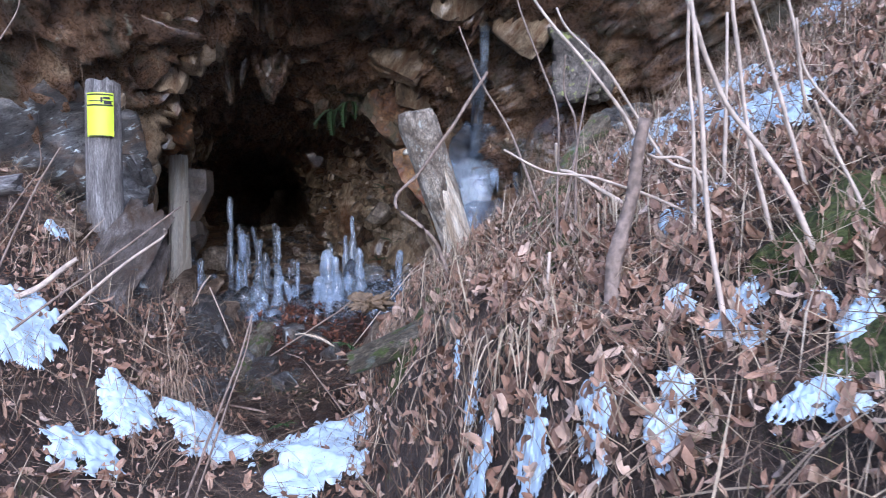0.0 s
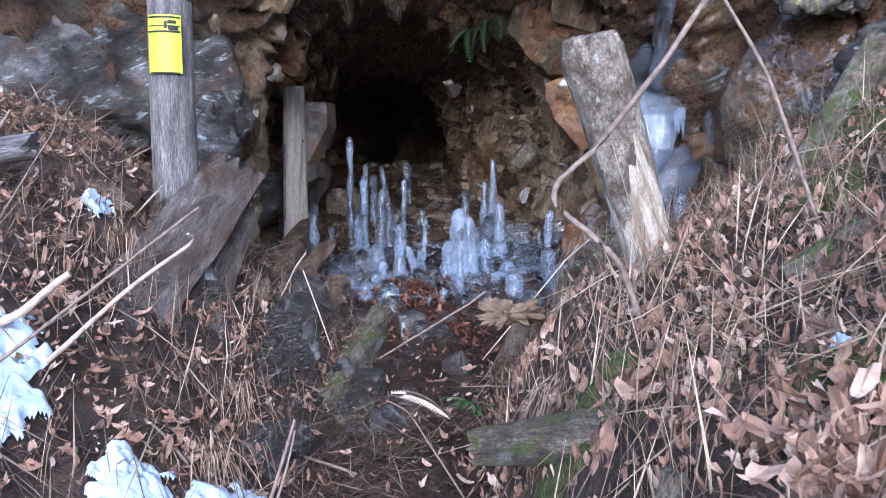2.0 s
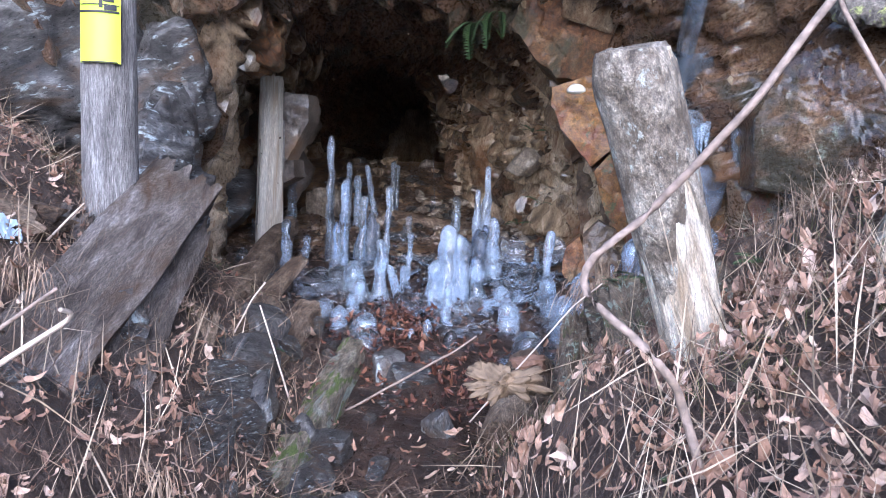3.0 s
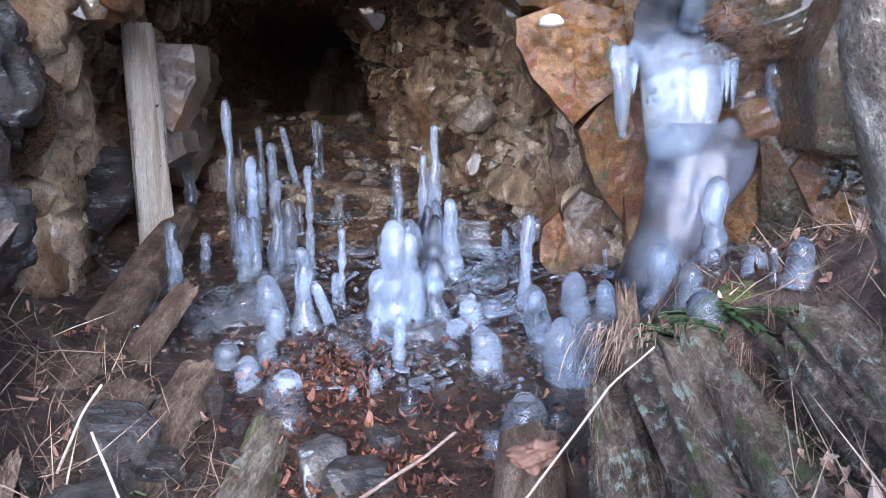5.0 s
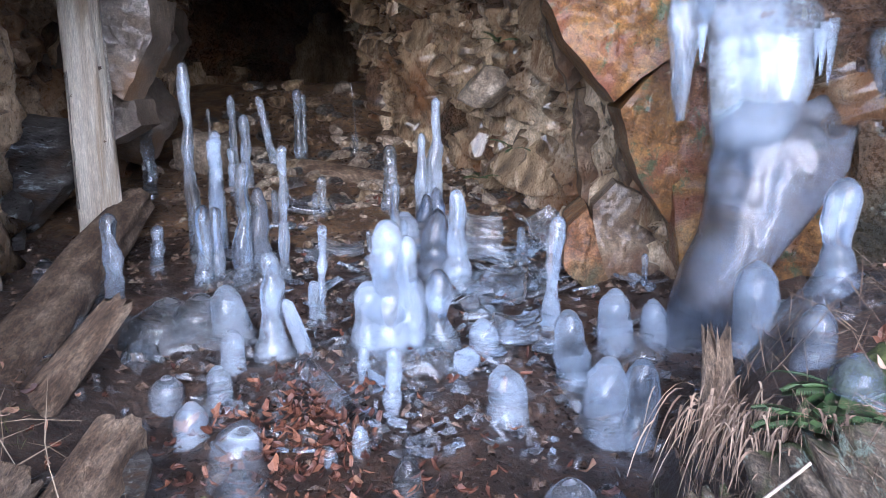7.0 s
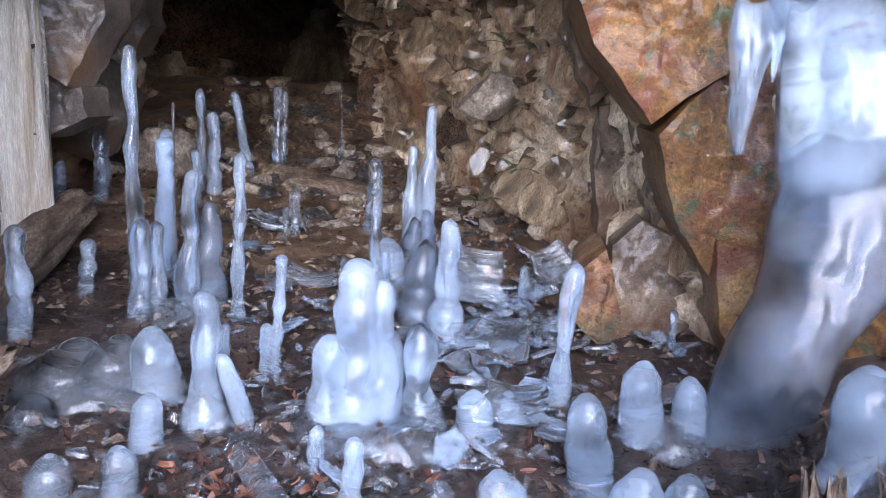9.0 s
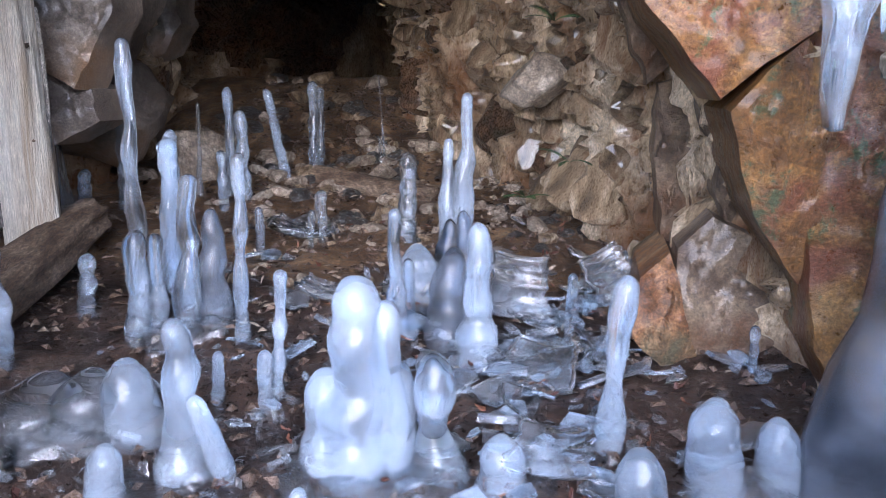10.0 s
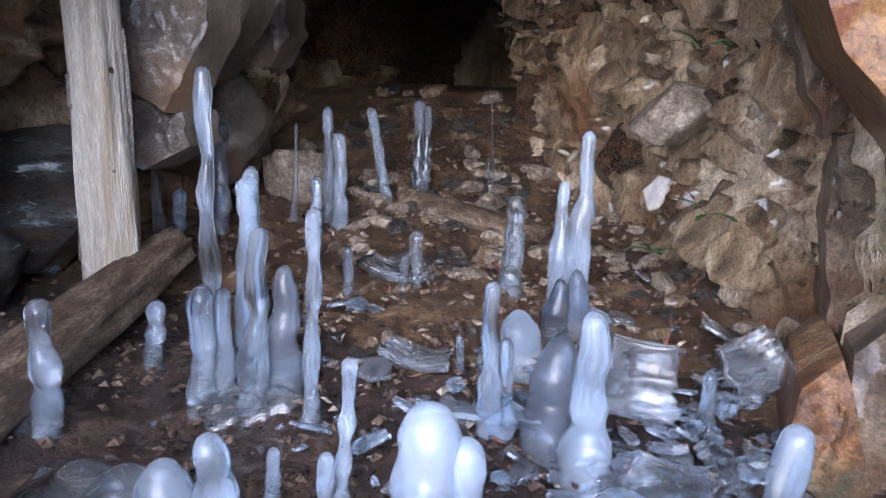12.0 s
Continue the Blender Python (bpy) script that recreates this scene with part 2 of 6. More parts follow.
TAG_YELLOW = simple("yellow_plastic", (0.62, 0.78, 0.03), 0.45, 0.06, 12.0, 0.05)
INK = simple("black_ink", (0.015, 0.015, 0.015), 0.6, 0.1, 30.0, 0.0)
TAN_LEAF = simple("tan_crumpled_leaf", (0.18, 0.125, 0.075), 0.8, 0.45, 25.0, 0.5)
FUNGUS = simple("white_bracket", (0.72, 0.68, 0.58), 0.7, 0.15, 30.0, 0.3)


def ice_material(name, tint, clear, cloud, rough, coat=0.55):
    """Ice: a wet skin over a body that is clear in places and milky in others."""
    m, t, p = nodes_of(name)
    v = coords(t, (1, 1, 0.8))
    n = put(t, "ShaderNodeTexNoise", Scale=6.0, Detail=2.0, Roughness=0.5, Distortion=0.0)
    t.links.new(v, n.inputs["Vector"])
    info = t.nodes.new("ShaderNodeObjectInfo")
    add = t.nodes.new("ShaderNodeMath")
    add.operation = "MULTIPLY_ADD"
    t.links.new(info.outputs["Random"], add.inputs[0])
    add.inputs[1].default_value = 0.2
    t.links.new(n.outputs["Fac"], add.inputs[2])
    f = ramp(t, add.outputs[0], [(0.4, (clear,) * 3), (0.75, (cloud,) * 3)])
    t.links.new(f.outputs["Color"], p.inputs["Transmission Weight"])
    p.inputs["Base Color"].default_value = (*tint, 1)
    p.inputs["Roughness"].default_value = rough
    p.inputs["IOR"].default_value = 1.31
    p.inputs["Coat Weight"].default_value = coat
    p.inputs["Coat Roughness"].default_value = 0.04
    p.inputs["Coat IOR"].default_value = 1.4
    n2 = put(t, "ShaderNodeTexNoise", Scale=16.0, Detail=2.0)
    t.links.new(v, n2.inputs["Vector"])
    b = t.nodes.new("ShaderNodeBump")
    b.inputs["Strength"].default_value = 0.16
    b.inputs["Distance"].default_value = 0.008
    t.links.new(n2.outputs["Fac"], b.inputs["Height"])
    for sock in ("Normal", "Coat Normal"):
        t.links.new(b.outputs["Normal"], p.inputs[sock])
    return m


ICE = ice_material("clear_milky_ice", (0.74, 0.86, 1.0), 0.99, 0.78, 0.12)
WHITE_ICE = ice_material("white_ice", (0.74, 0.86, 1.0), 0.97, 0.74, 0.13)
SMOKY_ICE = ice_material("smoky_grey_ice", (0.46, 0.52, 0.61), 1.0, 0.82, 0.18, 0.3)
CLEAR_ICE = ice_material("glassy_ice", (0.80, 0.86, 0.93), 1.0, 0.91, 0.05)
WET_GRAVEL = rough_material("wet_dark_gravel", [(0.3, (0.02, 0.014, 0.01)), (0.5, (0.07, 0.045, 0.03)), (0.7, (0.16, 0.11, 0.075))], scale=9.0, rough=(0.12, 0.5), bump=0.5)

# ---- the lie of the land ----
def lerp(table, v):
    """Straight-line reading of a table of (v, value, ...)."""
    if v <= table[0][0]:
        return table[0][1:]
    for a, b in zip(table, table[1:]):
        if v <= b[0]:
            k = (v - a[0]) / (b[0] - a[0])
            return [p + (q - p) * k for p, q in zip(a[1:], b[1:])]
    return table[-1][1:]


def ease(a, b, v):
    k = min(1.0, max(0.0, (v - a) / (b - a)))
    return k * k * (3 - 2 * k)


# y: middle of the trench, its half width, its floor, left slope, right step, right slope
TRENCH = [(-8, 0.2, 1.2, -2.0, 0.15, 0.0, 0.2), (-2, 0.2, 0.9, -0.5, 0.3, 0.1, 0.4), (0, 0.1, 0.45, 0.0, 0.5, 0.5, 0.6), (1.7, -0.25, 0.24, 0.42, 0.6, 0.74, 0.55),
          (2.8, -0.52, 0.24, 0.66, 0.8, 0.58, 0.62), (4.0, -0.74, 0.28, 0.80, 0.95, 0.52, 0.6), (4.75, -0.72, 0.42, 0.93, 0.6, 0.48, 0.45), (5.2, -0.8, 0.62, 1.02, 0.4, 0.40, 0.3),
          (5.7, -0.85, 0.95, 1.08, 0.15, 0.24, 0.3), (6.25, -0.9, 1.0, 1.15, 0.08, 0.1, 0.1), (6.7, -1.2, 1.1, 1.2, 0.05, 0.05, 0.05), (7.4, -1.6, 1.2, 1.29, 0.05, 0.05, 0.1),
          (8.4, -2.1, 1.2, 1.42, 0.05, 0.05, 0.1), (9.6, -2.5, 1.2, 1.92, 0.05, 0.05, 0.1), (11, -2.8, 1.2, 1.95, 0.05, 0.05, 0.1), (16, -3.4, 1.2, 1.9, 0.05, 0.05, 0.1)]


def land(x, y):
    c, w, z, left, step, right = lerp(TRENCH, y)
    s = c - w - x
    if s > 0:
        z += left * (s if s < 1.1 else 1.1 + 0.45 * (s - 1.1))
    s = x - c - w
    if s > 0:
        z += step * ease(0, 0.36, s) + right * max(0.0, s - 0.3)
    # hollow in which the mossy logs of the ledge lie
    return z - 0.2 * ease(3.7, 3.95, y) * ease(4.8, 4.5, y) * ease(-0.4, -0.1, x) * ease(0.6, 0.3, x)


def ground(x, y):
    p = Vector((x, y, 0.0))
    near = ease(16, 8, abs(y)) * ease(14, 7, abs(x))
    return land(x, y) + near * (0.05 * noise.noise(p * 2.3) + 0.028 * noise.noise(p * 6.1) + 0.012 * noise.noise(p * 17.0))

# ---- mesh helpers ----
def part(name, bm, material, parent=None, label="", smooth=True):
    """Links a bmesh as one mesh object, under a thing or a part."""
    me = bpy.data.meshes.new(name)
    bm.to_mesh(me)
    bm.free()
    me.materials.append(material)
    if smooth:
        me.polygons.foreach_set("use_smooth", [True] * len(me.polygons))
    ob = new(name, me)
    if parent:
        ob.parent = parent
    if label:
        ob["label"] = label
    return ob


def grid_mesh(name, points, material, flip=False, smooth=True):
    """One sheet from rows of points."""
    nr, nc = len(points), len(points[0])
    verts = [p for row in points for p in row]
    faces = []
    for i in range(nr - 1):
        for j in range(nc - 1):
            a, b, c, d = i * nc + j, i * nc + j + 1, (i + 1) * nc + j + 1, (i + 1) * nc + j
            faces.append((a, d, c, b) if flip else (a, b, c, d))
    me = bpy.data.meshes.new(name)
    me.from_pydata(verts, [], faces)
    me.materials.append(material)
    if smooth:
        me.polygons.foreach_set("use_smooth", [True] * len(me.polygons))
    return new(name, me)


def steps(*runs):
    """Values from runs of (start, end, step), without doubles."""
    out = []
    for a, b, d in runs:
        n = max(1, round((b - a) / d))
        out += [a + (b - a) * k / n for k in range(n)]
    return out + [runs[-1][1]]


# ---- ground: one sheet ----
GX = steps((-300, -40, 65), (-40, -8, 4), (-8, -4, 0.3), (-4, 2.4, 0.04), (2.4, 6, 0.3), (6, 40, 4.25), (40, 300, 65))
GY = steps((-300, -40, 65), (-40, -4, 4), (-4, 0.8, 0.15), (0.8, 9.8, 0.04), (9.8, 16, 0.3), (16, 40, 4), (40, 300, 65))
earth = tagged(grid_mesh("ground", [[(x, y, ground(x, y)) for x in GX] for y in GY], SOIL), "dark earth of a trench running into a mine mouth, littered with leaves", "ground", kind="structure")

earth.data.materials.append(WET_SOIL)
earth.data.materials.append(RUST_EARTH)
for f in earth.data.polygons:
    x, y = f.center.x, f.center.y
    if -3.5 < x < 1.0 and 2.9 < y < 14:
        rag = 0.35 * noise.noise(f.center * 2.7)
        c, w = lerp(TRENCH, y)[:2]
        f.material_index = 2 if y + rag > 6.75 else 1 if abs(x - c) < w + 0.12 + rag * 0.6 else 0

# ---- the rock: a funnel that narrows into the adit ----
# y at the foot, lean of the crown forward, left x, right x, crown z
# The 3.6 and 4.4 crowns are an unseen overhang, added to shade the brow.
RINGS = [(2.6, 2.4, -7.5, 6.5, 8.5), (3.6, 0.0, -4.4, 4.3, 4.9), (4.4, -0.75, -2.95, 2.9, 3.8), (5.2, -0.6, -2.65, 1.8, 3.55), (5.8, -0.4, -2.5, 1.1, 3.3), (6.1, -0.2, -2.7, 0.6, 3.15),
         (6.5, 0, -3.05, 0.15, 2.95), (7.0, 0, -3.15, -0.15, 2.95), (7.5, 0, -3.15, -0.42, 2.95), (8.0, 0, -3.2, -0.72, 2.95), (8.6, 0, -3.25, -1.25, 2.95), (9.2, 0, -3.35, -1.65, 2.95),
         (10.5, 0, -3.5, -1.8, 3.0), (14, 0, -3.9, -2.2, 3.0)]


def shell(y, k):
    """Point of the rock face at depth y; k runs from the right foot (0) over the crown to the left foot (1)."""
    lean, xl, xr, top = lerp(RINGS, y)
    a = math.pi * k
    foot = land((xl if k > 0.5 else xr), y) - 0.5
    cx, sx = math.cos(a), math.sin(a)
    e = 0.72
    x = (xl + xr) / 2 + (xr - xl) / 2 * math.copysign(abs(cx) ** e, cx)
    z = foot + (top - foot) * sx ** e
    return Vector((x, y + lean * sx, z))


def blocks(p, size, seed):
    """Uneven broken rock: cells proud of one another, with joints between them."""
    q = Vector((p.x * 1.0 + 0.35 * p.z, p.y * 0.8, p.z * 0.75 - 0.2 * p.x)) / size + Vector((seed, 0, 0))
    q += 0.35 * noise.noise_vector(p * 2.1)
    d, pts = noise.voronoi(q)
    r = noise.cell(pts[0] * 7.31)
    tilt = (q - pts[0]).dot(Vector((noise.cell(pts[0] * 3.7 + Vector((5, 0, 0))), noise.cell(pts[0] * 2.9), noise.cell(pts[0] * 5.1 + Vector((0, 9, 0))))) )
    joint = min(1.0, (d[1] - d[0]) * 5.0)
    return 0.55 * r + 0.9 * tilt - 0.75 * (1 - joint) ** 2


def columns(p, size, seed):
    """Upright jointed blocks with flat faces and deep, narrow joints."""
    q = Vector((p.x + 0.3 * p.z, p.y * 1.1, p.z * 0.5 - 0.18 * p.x)) / size + Vector((seed, 3, 0)) + 0.18 * noise.noise_vector(p * 2.6)
    d, pts = noise.voronoi(q)
    r = noise.cell(pts[0] * 6.17)
    tilt = (q - pts[0]).dot(Vector((noise.cell(pts[0] * 3.1), noise.cell(pts[0] * 2.3 + Vector((4, 0, 0))), noise.cell(pts[0] * 4.7))))
    joint = min(1.0, (d[1] - d[0]) * 7.0)
    return 0.8 * r + 0.45 * tilt - 1.0 * (1 - joint) ** 2


def relief(p, k):
    if k < 0.42:
        return 0.075 * columns(p, 0.36, 3.0) + 0.05 * columns(p, 0.15, 11.0) + 0.022 * blocks(p, 0.085, 23.0) + 0.09 * noise.noise(p * 0.9)
    return 0.10 * blocks(p, 0.52, 3.0) + 0.065 * blocks(p, 0.2, 11.0) + 0.03 * blocks(p, 0.085, 23.0) + 0.10 * noise.noise(p * 0.9)


def face_rows(ys, ks):
    rows = []
    for y in ys:
        row = []
        for k in ks:
            p = shell(y, k)
            n = (shell(y, min(1, k + 0.01)) - shell(y, max(0, k - 0.01))).cross(shell(y + 0.05, k) - shell(y - 0.05, k)).normalized()
            deep = relief(p, k)
            row.append(p - n * deep)
        rows.append(row)
    return rows


SY = steps((2.6, 4.0, 0.12), (4.0, 5.6, 0.045), (5.6, 9.2, 0.028), (9.2, 14, 0.2))
SK = steps((0, 0.42, 0.0034), (0.42, 1, 0.006))
wall = tagged(grid_mesh("rock_wall", face_rows(SY, SK), ROCK), "broken wet brown rock face around a dark mine mouth", "rock wall", kind="structure")
wall.data.materials.append(DARK_RUST)
for f in wall.data.polygons:
    # the roof is a redder bed, darkened to put its shade into the colour
    if f.center.z + 0.25 * noise.noise(f.center * 1.7) > 2.55 - 0.12 * max(0.0, f.center.y - 6.4) - 0.4 * max(ease(5.6, 5.0, f.center.y), ease(0.1, 0.4, f.center.x)):
        f.material_index = 1
# unseen block, added to close the tunnel so that it stays dark
bm = bmesh.new()
bmesh.ops.create_cube(bm, size=1)
bmesh.ops.scale(bm, vec=(4, 0.3, 4), verts=bm.verts)
end = tagged(part("tunnel_end", bm, ROCK), "unseen rock block that closes the adit to keep it dark", "rock wall", kind="structure")
end.location = (-3, 14, 2.2)

# ---- things ----
def thing(name, label, category, group="", at=(0, 0, 0), turn=(0, 0, 0)):
    ob = new(name)
    ob.matrix_world = pose(*at, *turn)
    return tagged(ob, label, category, group)


def log_mesh(length, r0, r1, seed, sides=28, rings=30, rough=0.09, knot=0.12, end=0.03, flat=1.0, bend=0.0, crown=0.0):
    """A worn round timber along z, split and uneven, with ragged ends."""
    bm = bmesh.new()
    rows = []
    for i in range(rings + 1):
        k = i / rings
        row = []
        for j in range(sides):
            a = 2 * math.pi * j / sides
            q = Vector((math.cos(a) * 2.2, math.sin(a) * 2.2, k * length * 1.4 + seed))
            r = (r0 + (r1 - r0) * k) * (1 + knot * noise.noise(q * 0.6) + rough * noise.noise(Vector((math.cos(a) * 9, math.sin(a) * 9, k * length * 1.8 + seed))))
            r *= 1 - crown * max(0.0, (k - 0.86) / 0.14) ** 2
            z = k * length + (end * noise.noise(Vector((math.cos(a) * 3, math.sin(a) * 3, seed))) if i in (0, rings) else 0)
            row.append(bm.verts.new((r * math.cos(a) + bend * math.sin(math.pi * k), r * math.sin(a) * flat, z)))
        rows.append(row)
    for i in range(rings):
        for j in range(sides):
            bm.faces.new((rows[i][j], rows[i][(j + 1) % sides], rows[i + 1][(j + 1) % sides], rows[i + 1][j]))
    for row, z in ((rows[0], -1), (rows[-1], 1)):
        for j in range(sides):
            bm.edges.get((row[j], row[(j + 1) % sides])).smooth = False
        c = sum((v.co for v in row), Vector()) / sides
        inner = []
        for v in row:
            d = v.co.lerp(c, 0.45)
            d.z += 0.012 * noise.noise(d * 40 + Vector((seed, 0, 0)))
            inner.append(bm.verts.new(d))
        mid = bm.verts.new(c)
        for j in range(sides):
            f = [row[j], row[(j + 1) % sides], inner[(j + 1) % sides], inner[j]]
            g = [inner[j], inner[(j + 1) % sides], mid]
            bm.faces.new(f if z > 0 else f[::-1])
            bm.faces.new(g if z > 0 else g[::-1])
    return bm


def split_mesh(length, w, t, seed):
    """A rotten slab split along the grain: stepped layers, ragged ends, grain along z."""
    cols, rings = 26, 34
    bm = bmesh.new()

    def at(i, j, side):
        k, u = i / rings, j / cols - 0.5
        edge = 1 + 0.14 * noise.noise(Vector((k * 3.0, seed, u > 0)))
        x = u * w * edge
        lay = noise.cell(Vector((u * 9 + seed + 0.8 * noise.noise(Vector((k * 1.5, seed, 2))), 0, k * 1.3)))
        y = t * (0.5 + 0.16 * lay + 0.1 * noise.noise(Vector((u * 14, seed, k * 1.6)))) * (1 - abs(2 * u) ** 4 * 0.5)
        z = k * length + (0.11 * noise.noise(Vector((u * 8, seed, k > 0.5))) + 0.05 * noise.noise(Vector((u * 25, seed, 1)))) * (2 * abs(k - 0.5)) ** 6
        return (x, y if side else -0.5 * t, z)

    top = [[bm.verts.new(at(i, j, 1)) for j in range(cols + 1)] for i in range(rings + 1)]
    low = [[bm.verts.new(at(i, j, 0)) for j in range(cols + 1)] for i in range(rings + 1)]
    for i in range(rings):
        for j in range(cols):
            bm.faces.new((top[i][j], top[i + 1][j], top[i + 1][j + 1], top[i][j + 1]))
            bm.faces.new((low[i][j], low[i][j + 1], low[i + 1][j + 1], low[i + 1][j]))
        for j in (0, cols):
            bm.faces.new((top[i][j], low[i][j], low[i + 1][j], top[i + 1][j]))
    for i in (0, rings):
        for j in range(cols):
            bm.faces.new((top[i][j], top[i][j + 1], low[i][j + 1], low[i][j]))
    bmesh.ops.recalc_face_normals(bm, faces=bm.faces)
    for e in bm.edges:
        if e.calc_face_angle(0) > 0.7:
            e.smooth = False
    return bm


def bark_mesh(length, r0, r1, seed, low, lift=0.006, sides=56, rings=30):
    """A sleeve of bark over the upper part of a log, its lower rim torn; low: height of the rim as a share."""
    bm = bmesh.new()
    rows = []
    for i in range(rings + 2):
        row = []
        for j in range(sides):
            a = 2 * math.pi * j / sides
            rim = low + 0.2 * noise.noise(Vector((math.cos(a) * 1.1, math.sin(a) * 1.1, seed))) + 0.09 * noise.noise(Vector((math.cos(a) * 4.5, math.sin(a) * 4.5, seed)))
            k = rim + (1.004 - rim) * min(1.0, i / rings)
            q = Vector((math.cos(a) * 2.2, math.sin(a) * 2.2, k * length * 1.4 + seed))
            r = (r0 + (r1 - r0) * k) * (1 + 0.1 * noise.noise(q * 0.6)) + lift * (0.3 if i == 0 else 1 + 0.7 * noise.noise(q * 3.1) + 0.6 * noise.noise(q * 7))
            r *= 1 - 0.16 * max(0.0, (k - 0.93) / 0.07) ** 2
            z = k * length + 0.02 * noise.noise(Vector((math.cos(a) * 2, math.sin(a) * 2, seed + 4))) * max(0.0, (k - 0.8) / 0.2)
            if i == rings + 1:
                r, z = r * 0.55, z + 0.004
            row.append(bm.verts.new((r * math.cos(a), r * math.sin(a), z)))
        rows.append(row)
    for a, b in zip(rows, rows[1:]):
        for j in range(sides):
            bm.faces.new((a[j], a[(j + 1) % sides], b[(j + 1) % sides], b[j]))
    bm.faces.new(rows[-1])
    return bm


def between(a, b):
    """A pose at a whose z axis points to b."""
    a, b = Vector(a), Vector(b)
    return Matrix.Translation(a) @ (b - a).to_track_quat("Z", "Y").to_matrix().to_4x4()


def timber(name, a, b, r0, r1, material, label, category, seed, **kw):
    ob = part(name, log_mesh((Vector(b) - Vector(a)).length, r0, r1, seed, **kw), material)
    ob.matrix_world = between(a, b)
    return tagged(ob, label, category)


# post with the claim notice
post = thing("claim_post", "grey weathered round post with a yellow notice on it", "post", at=(-1.86, 4.10, 1.55))
part("post_shaft", log_mesh(0.92, 0.098, 0.092, 3.1, knot=0.05, rough=0.05), WEATHERED, post)

prop = thing("mine_prop", "pale bare wooden prop standing at the mine mouth", "post")
prop.matrix_world = between((-2.45, 6.63, 1.2), (-2.42, 6.60, 2.44))
part("prop_shaft", log_mesh(1.24, 0.098, 0.08, 7.7, knot=0.22, rough=0.2, sides=40, rings=60), PROP_WOOD, prop)
for a, z, l in ((190, 0.2, 0.6), (350, 0.45, 0.5)):
    sliver = part("bark_sliver", log_mesh(l, 0.012, 0.007, a * 0.1, sides=10, rough=0.3, end=0.03, bend=0.008), GREY_BARK, prop, "grey sliver of old bark")
    sliver.location = (0.085 * math.cos(radians(a)), 0.085 * math.sin(radians(a)), z)
for a, z in ((290, 0.5), (300, 0.82), (215, 0.7)):
    knot = part("knot", log_mesh(0.016, 0.010, 0.006, a * 0.3, sides=10, rings=4), OLD_LOG, prop, "dark round knot")
    knot.matrix_local = between((0.075 * math.cos(radians(a)), 0.075 * math.sin(radians(a)), z), (0.2 * math.cos(radians(a)), 0.2 * math.sin(radians(a)), z + 0.03))
lean = thing("leaning_post", "leaning broken post with grey lichened top and split pale wood", "post")
lean.matrix_world = between((0.245, 3.52, 1.16), (-0.035, 3.39, 2.09))
part("post_core", log_mesh(0.95, 0.068, 0.084, 12.4, knot=0.1, rough=0.16, sides=48, rings=40), BARE_WOOD, lean, "split pale bare wood")
part("post_bark", bark_mesh(0.98, 0.068, 0.086, 12.4, 0.57), POST_TOP, lean, "grey lichened weathered bark")
strip = part("bark_strip", log_mesh(0.62, 0.016, 0.022, 16.4, knot=0.3, rough=0.3, end=0.06, flat=0.5), GREY_BARK, lean, "grey strip of old bark")
strip.location = (-0.062, -0.018, 0.1)


PROFILES = {
    "stick": [(0, 1.45), (0.08, 1.2), (0.2, 1.05), (0.32, 1.12), (0.45, 0.92), (0.6, 1.02), (0.72, 0.86), (0.85, 0.95), (0.93, 0.92), (0.975, 0.68), (1, 0.25)],
    "waist": [(0, 1.3), (0.1, 1.2), (0.24, 0.75), (0.36, 1.15), (0.5, 0.7), (0.6, 0.95), (0.74, 0.7), (0.86, 0.95), (0.95, 0.85), (0.985, 0.55), (1, 0.2)],
    "knob": [(0, 1.35), (0.12, 1.3), (0.28, 1.2), (0.45, 0.85), (0.6, 0.78), (0.75, 0.72), (0.88, 0.7), (0.95, 0.6), (0.985, 0.4), (1, 0.15)],
    "cone": [(0, 1.25), (0.25, 1.12), (0.5, 0.95), (0.72, 0.78), (0.88, 0.6), (0.96, 0.42), (1, 0.15)],
    "spike": [(0, 1.3), (0.2, 0.8), (0.5, 0.45), (0.8, 0.3), (0.95, 0.34), (1, 0.12)],
    "flare": [(0, 0.3), (0.25, 0.55), (0.6, 0.8), (0.9, 1.0), (0.97, 0.9), (1, 0.5)],
    "dome": [(0, 1.3), (0.2, 1.12), (0.45, 1.0), (0.65, 0.95), (0.82, 0.8), (0.92, 0.6), (0.98, 0.34), (1, 0.1)],
    "lump": [(0, 1.6), (0.2, 1.4), (0.42, 1.25), (0.52, 1.0), (0.7, 0.95), (0.85, 0.92), (0.94, 0.76), (0.98, 0.5), (1, 0.2)],
    "spoon": [(0, 1.9), (0.2, 1.6), (0.38, 1.0), (0.5, 0.72), (0.66, 0.92), (0.82, 0.98), (0.93, 0.8), (0.98, 0.5), (1, 0.2)],
    "pawn": [(0, 2.0), (0.15, 1.75), (0.35, 1.1), (0.5, 0.78), (0.62, 0.95), (0.72, 1.0), (0.83, 0.78), (0.92, 0.82), (1, 0.3)],
    "club": [(0, 1.4), (0.12, 1.1), (0.24, 1.15), (0.36, 0.8), (0.46, 0.55), (0.6, 0.75), (0.8, 1.0), (0.92, 0.9), (0.98, 0.55), (1, 0.2)],
    "tower": [(0, 1.3), (0.2, 1.1), (0.45, 1.05), (0.6, 0.85), (0.68, 0.55), (0.85, 0.5), (0.95, 0.46), (0.985, 0.34), (1, 0.12)],
    "leg": [(0, 0.9), (0.3, 1.0), (0.7, 1.0), (0.95, 0.85), (1, 0.5)],
}
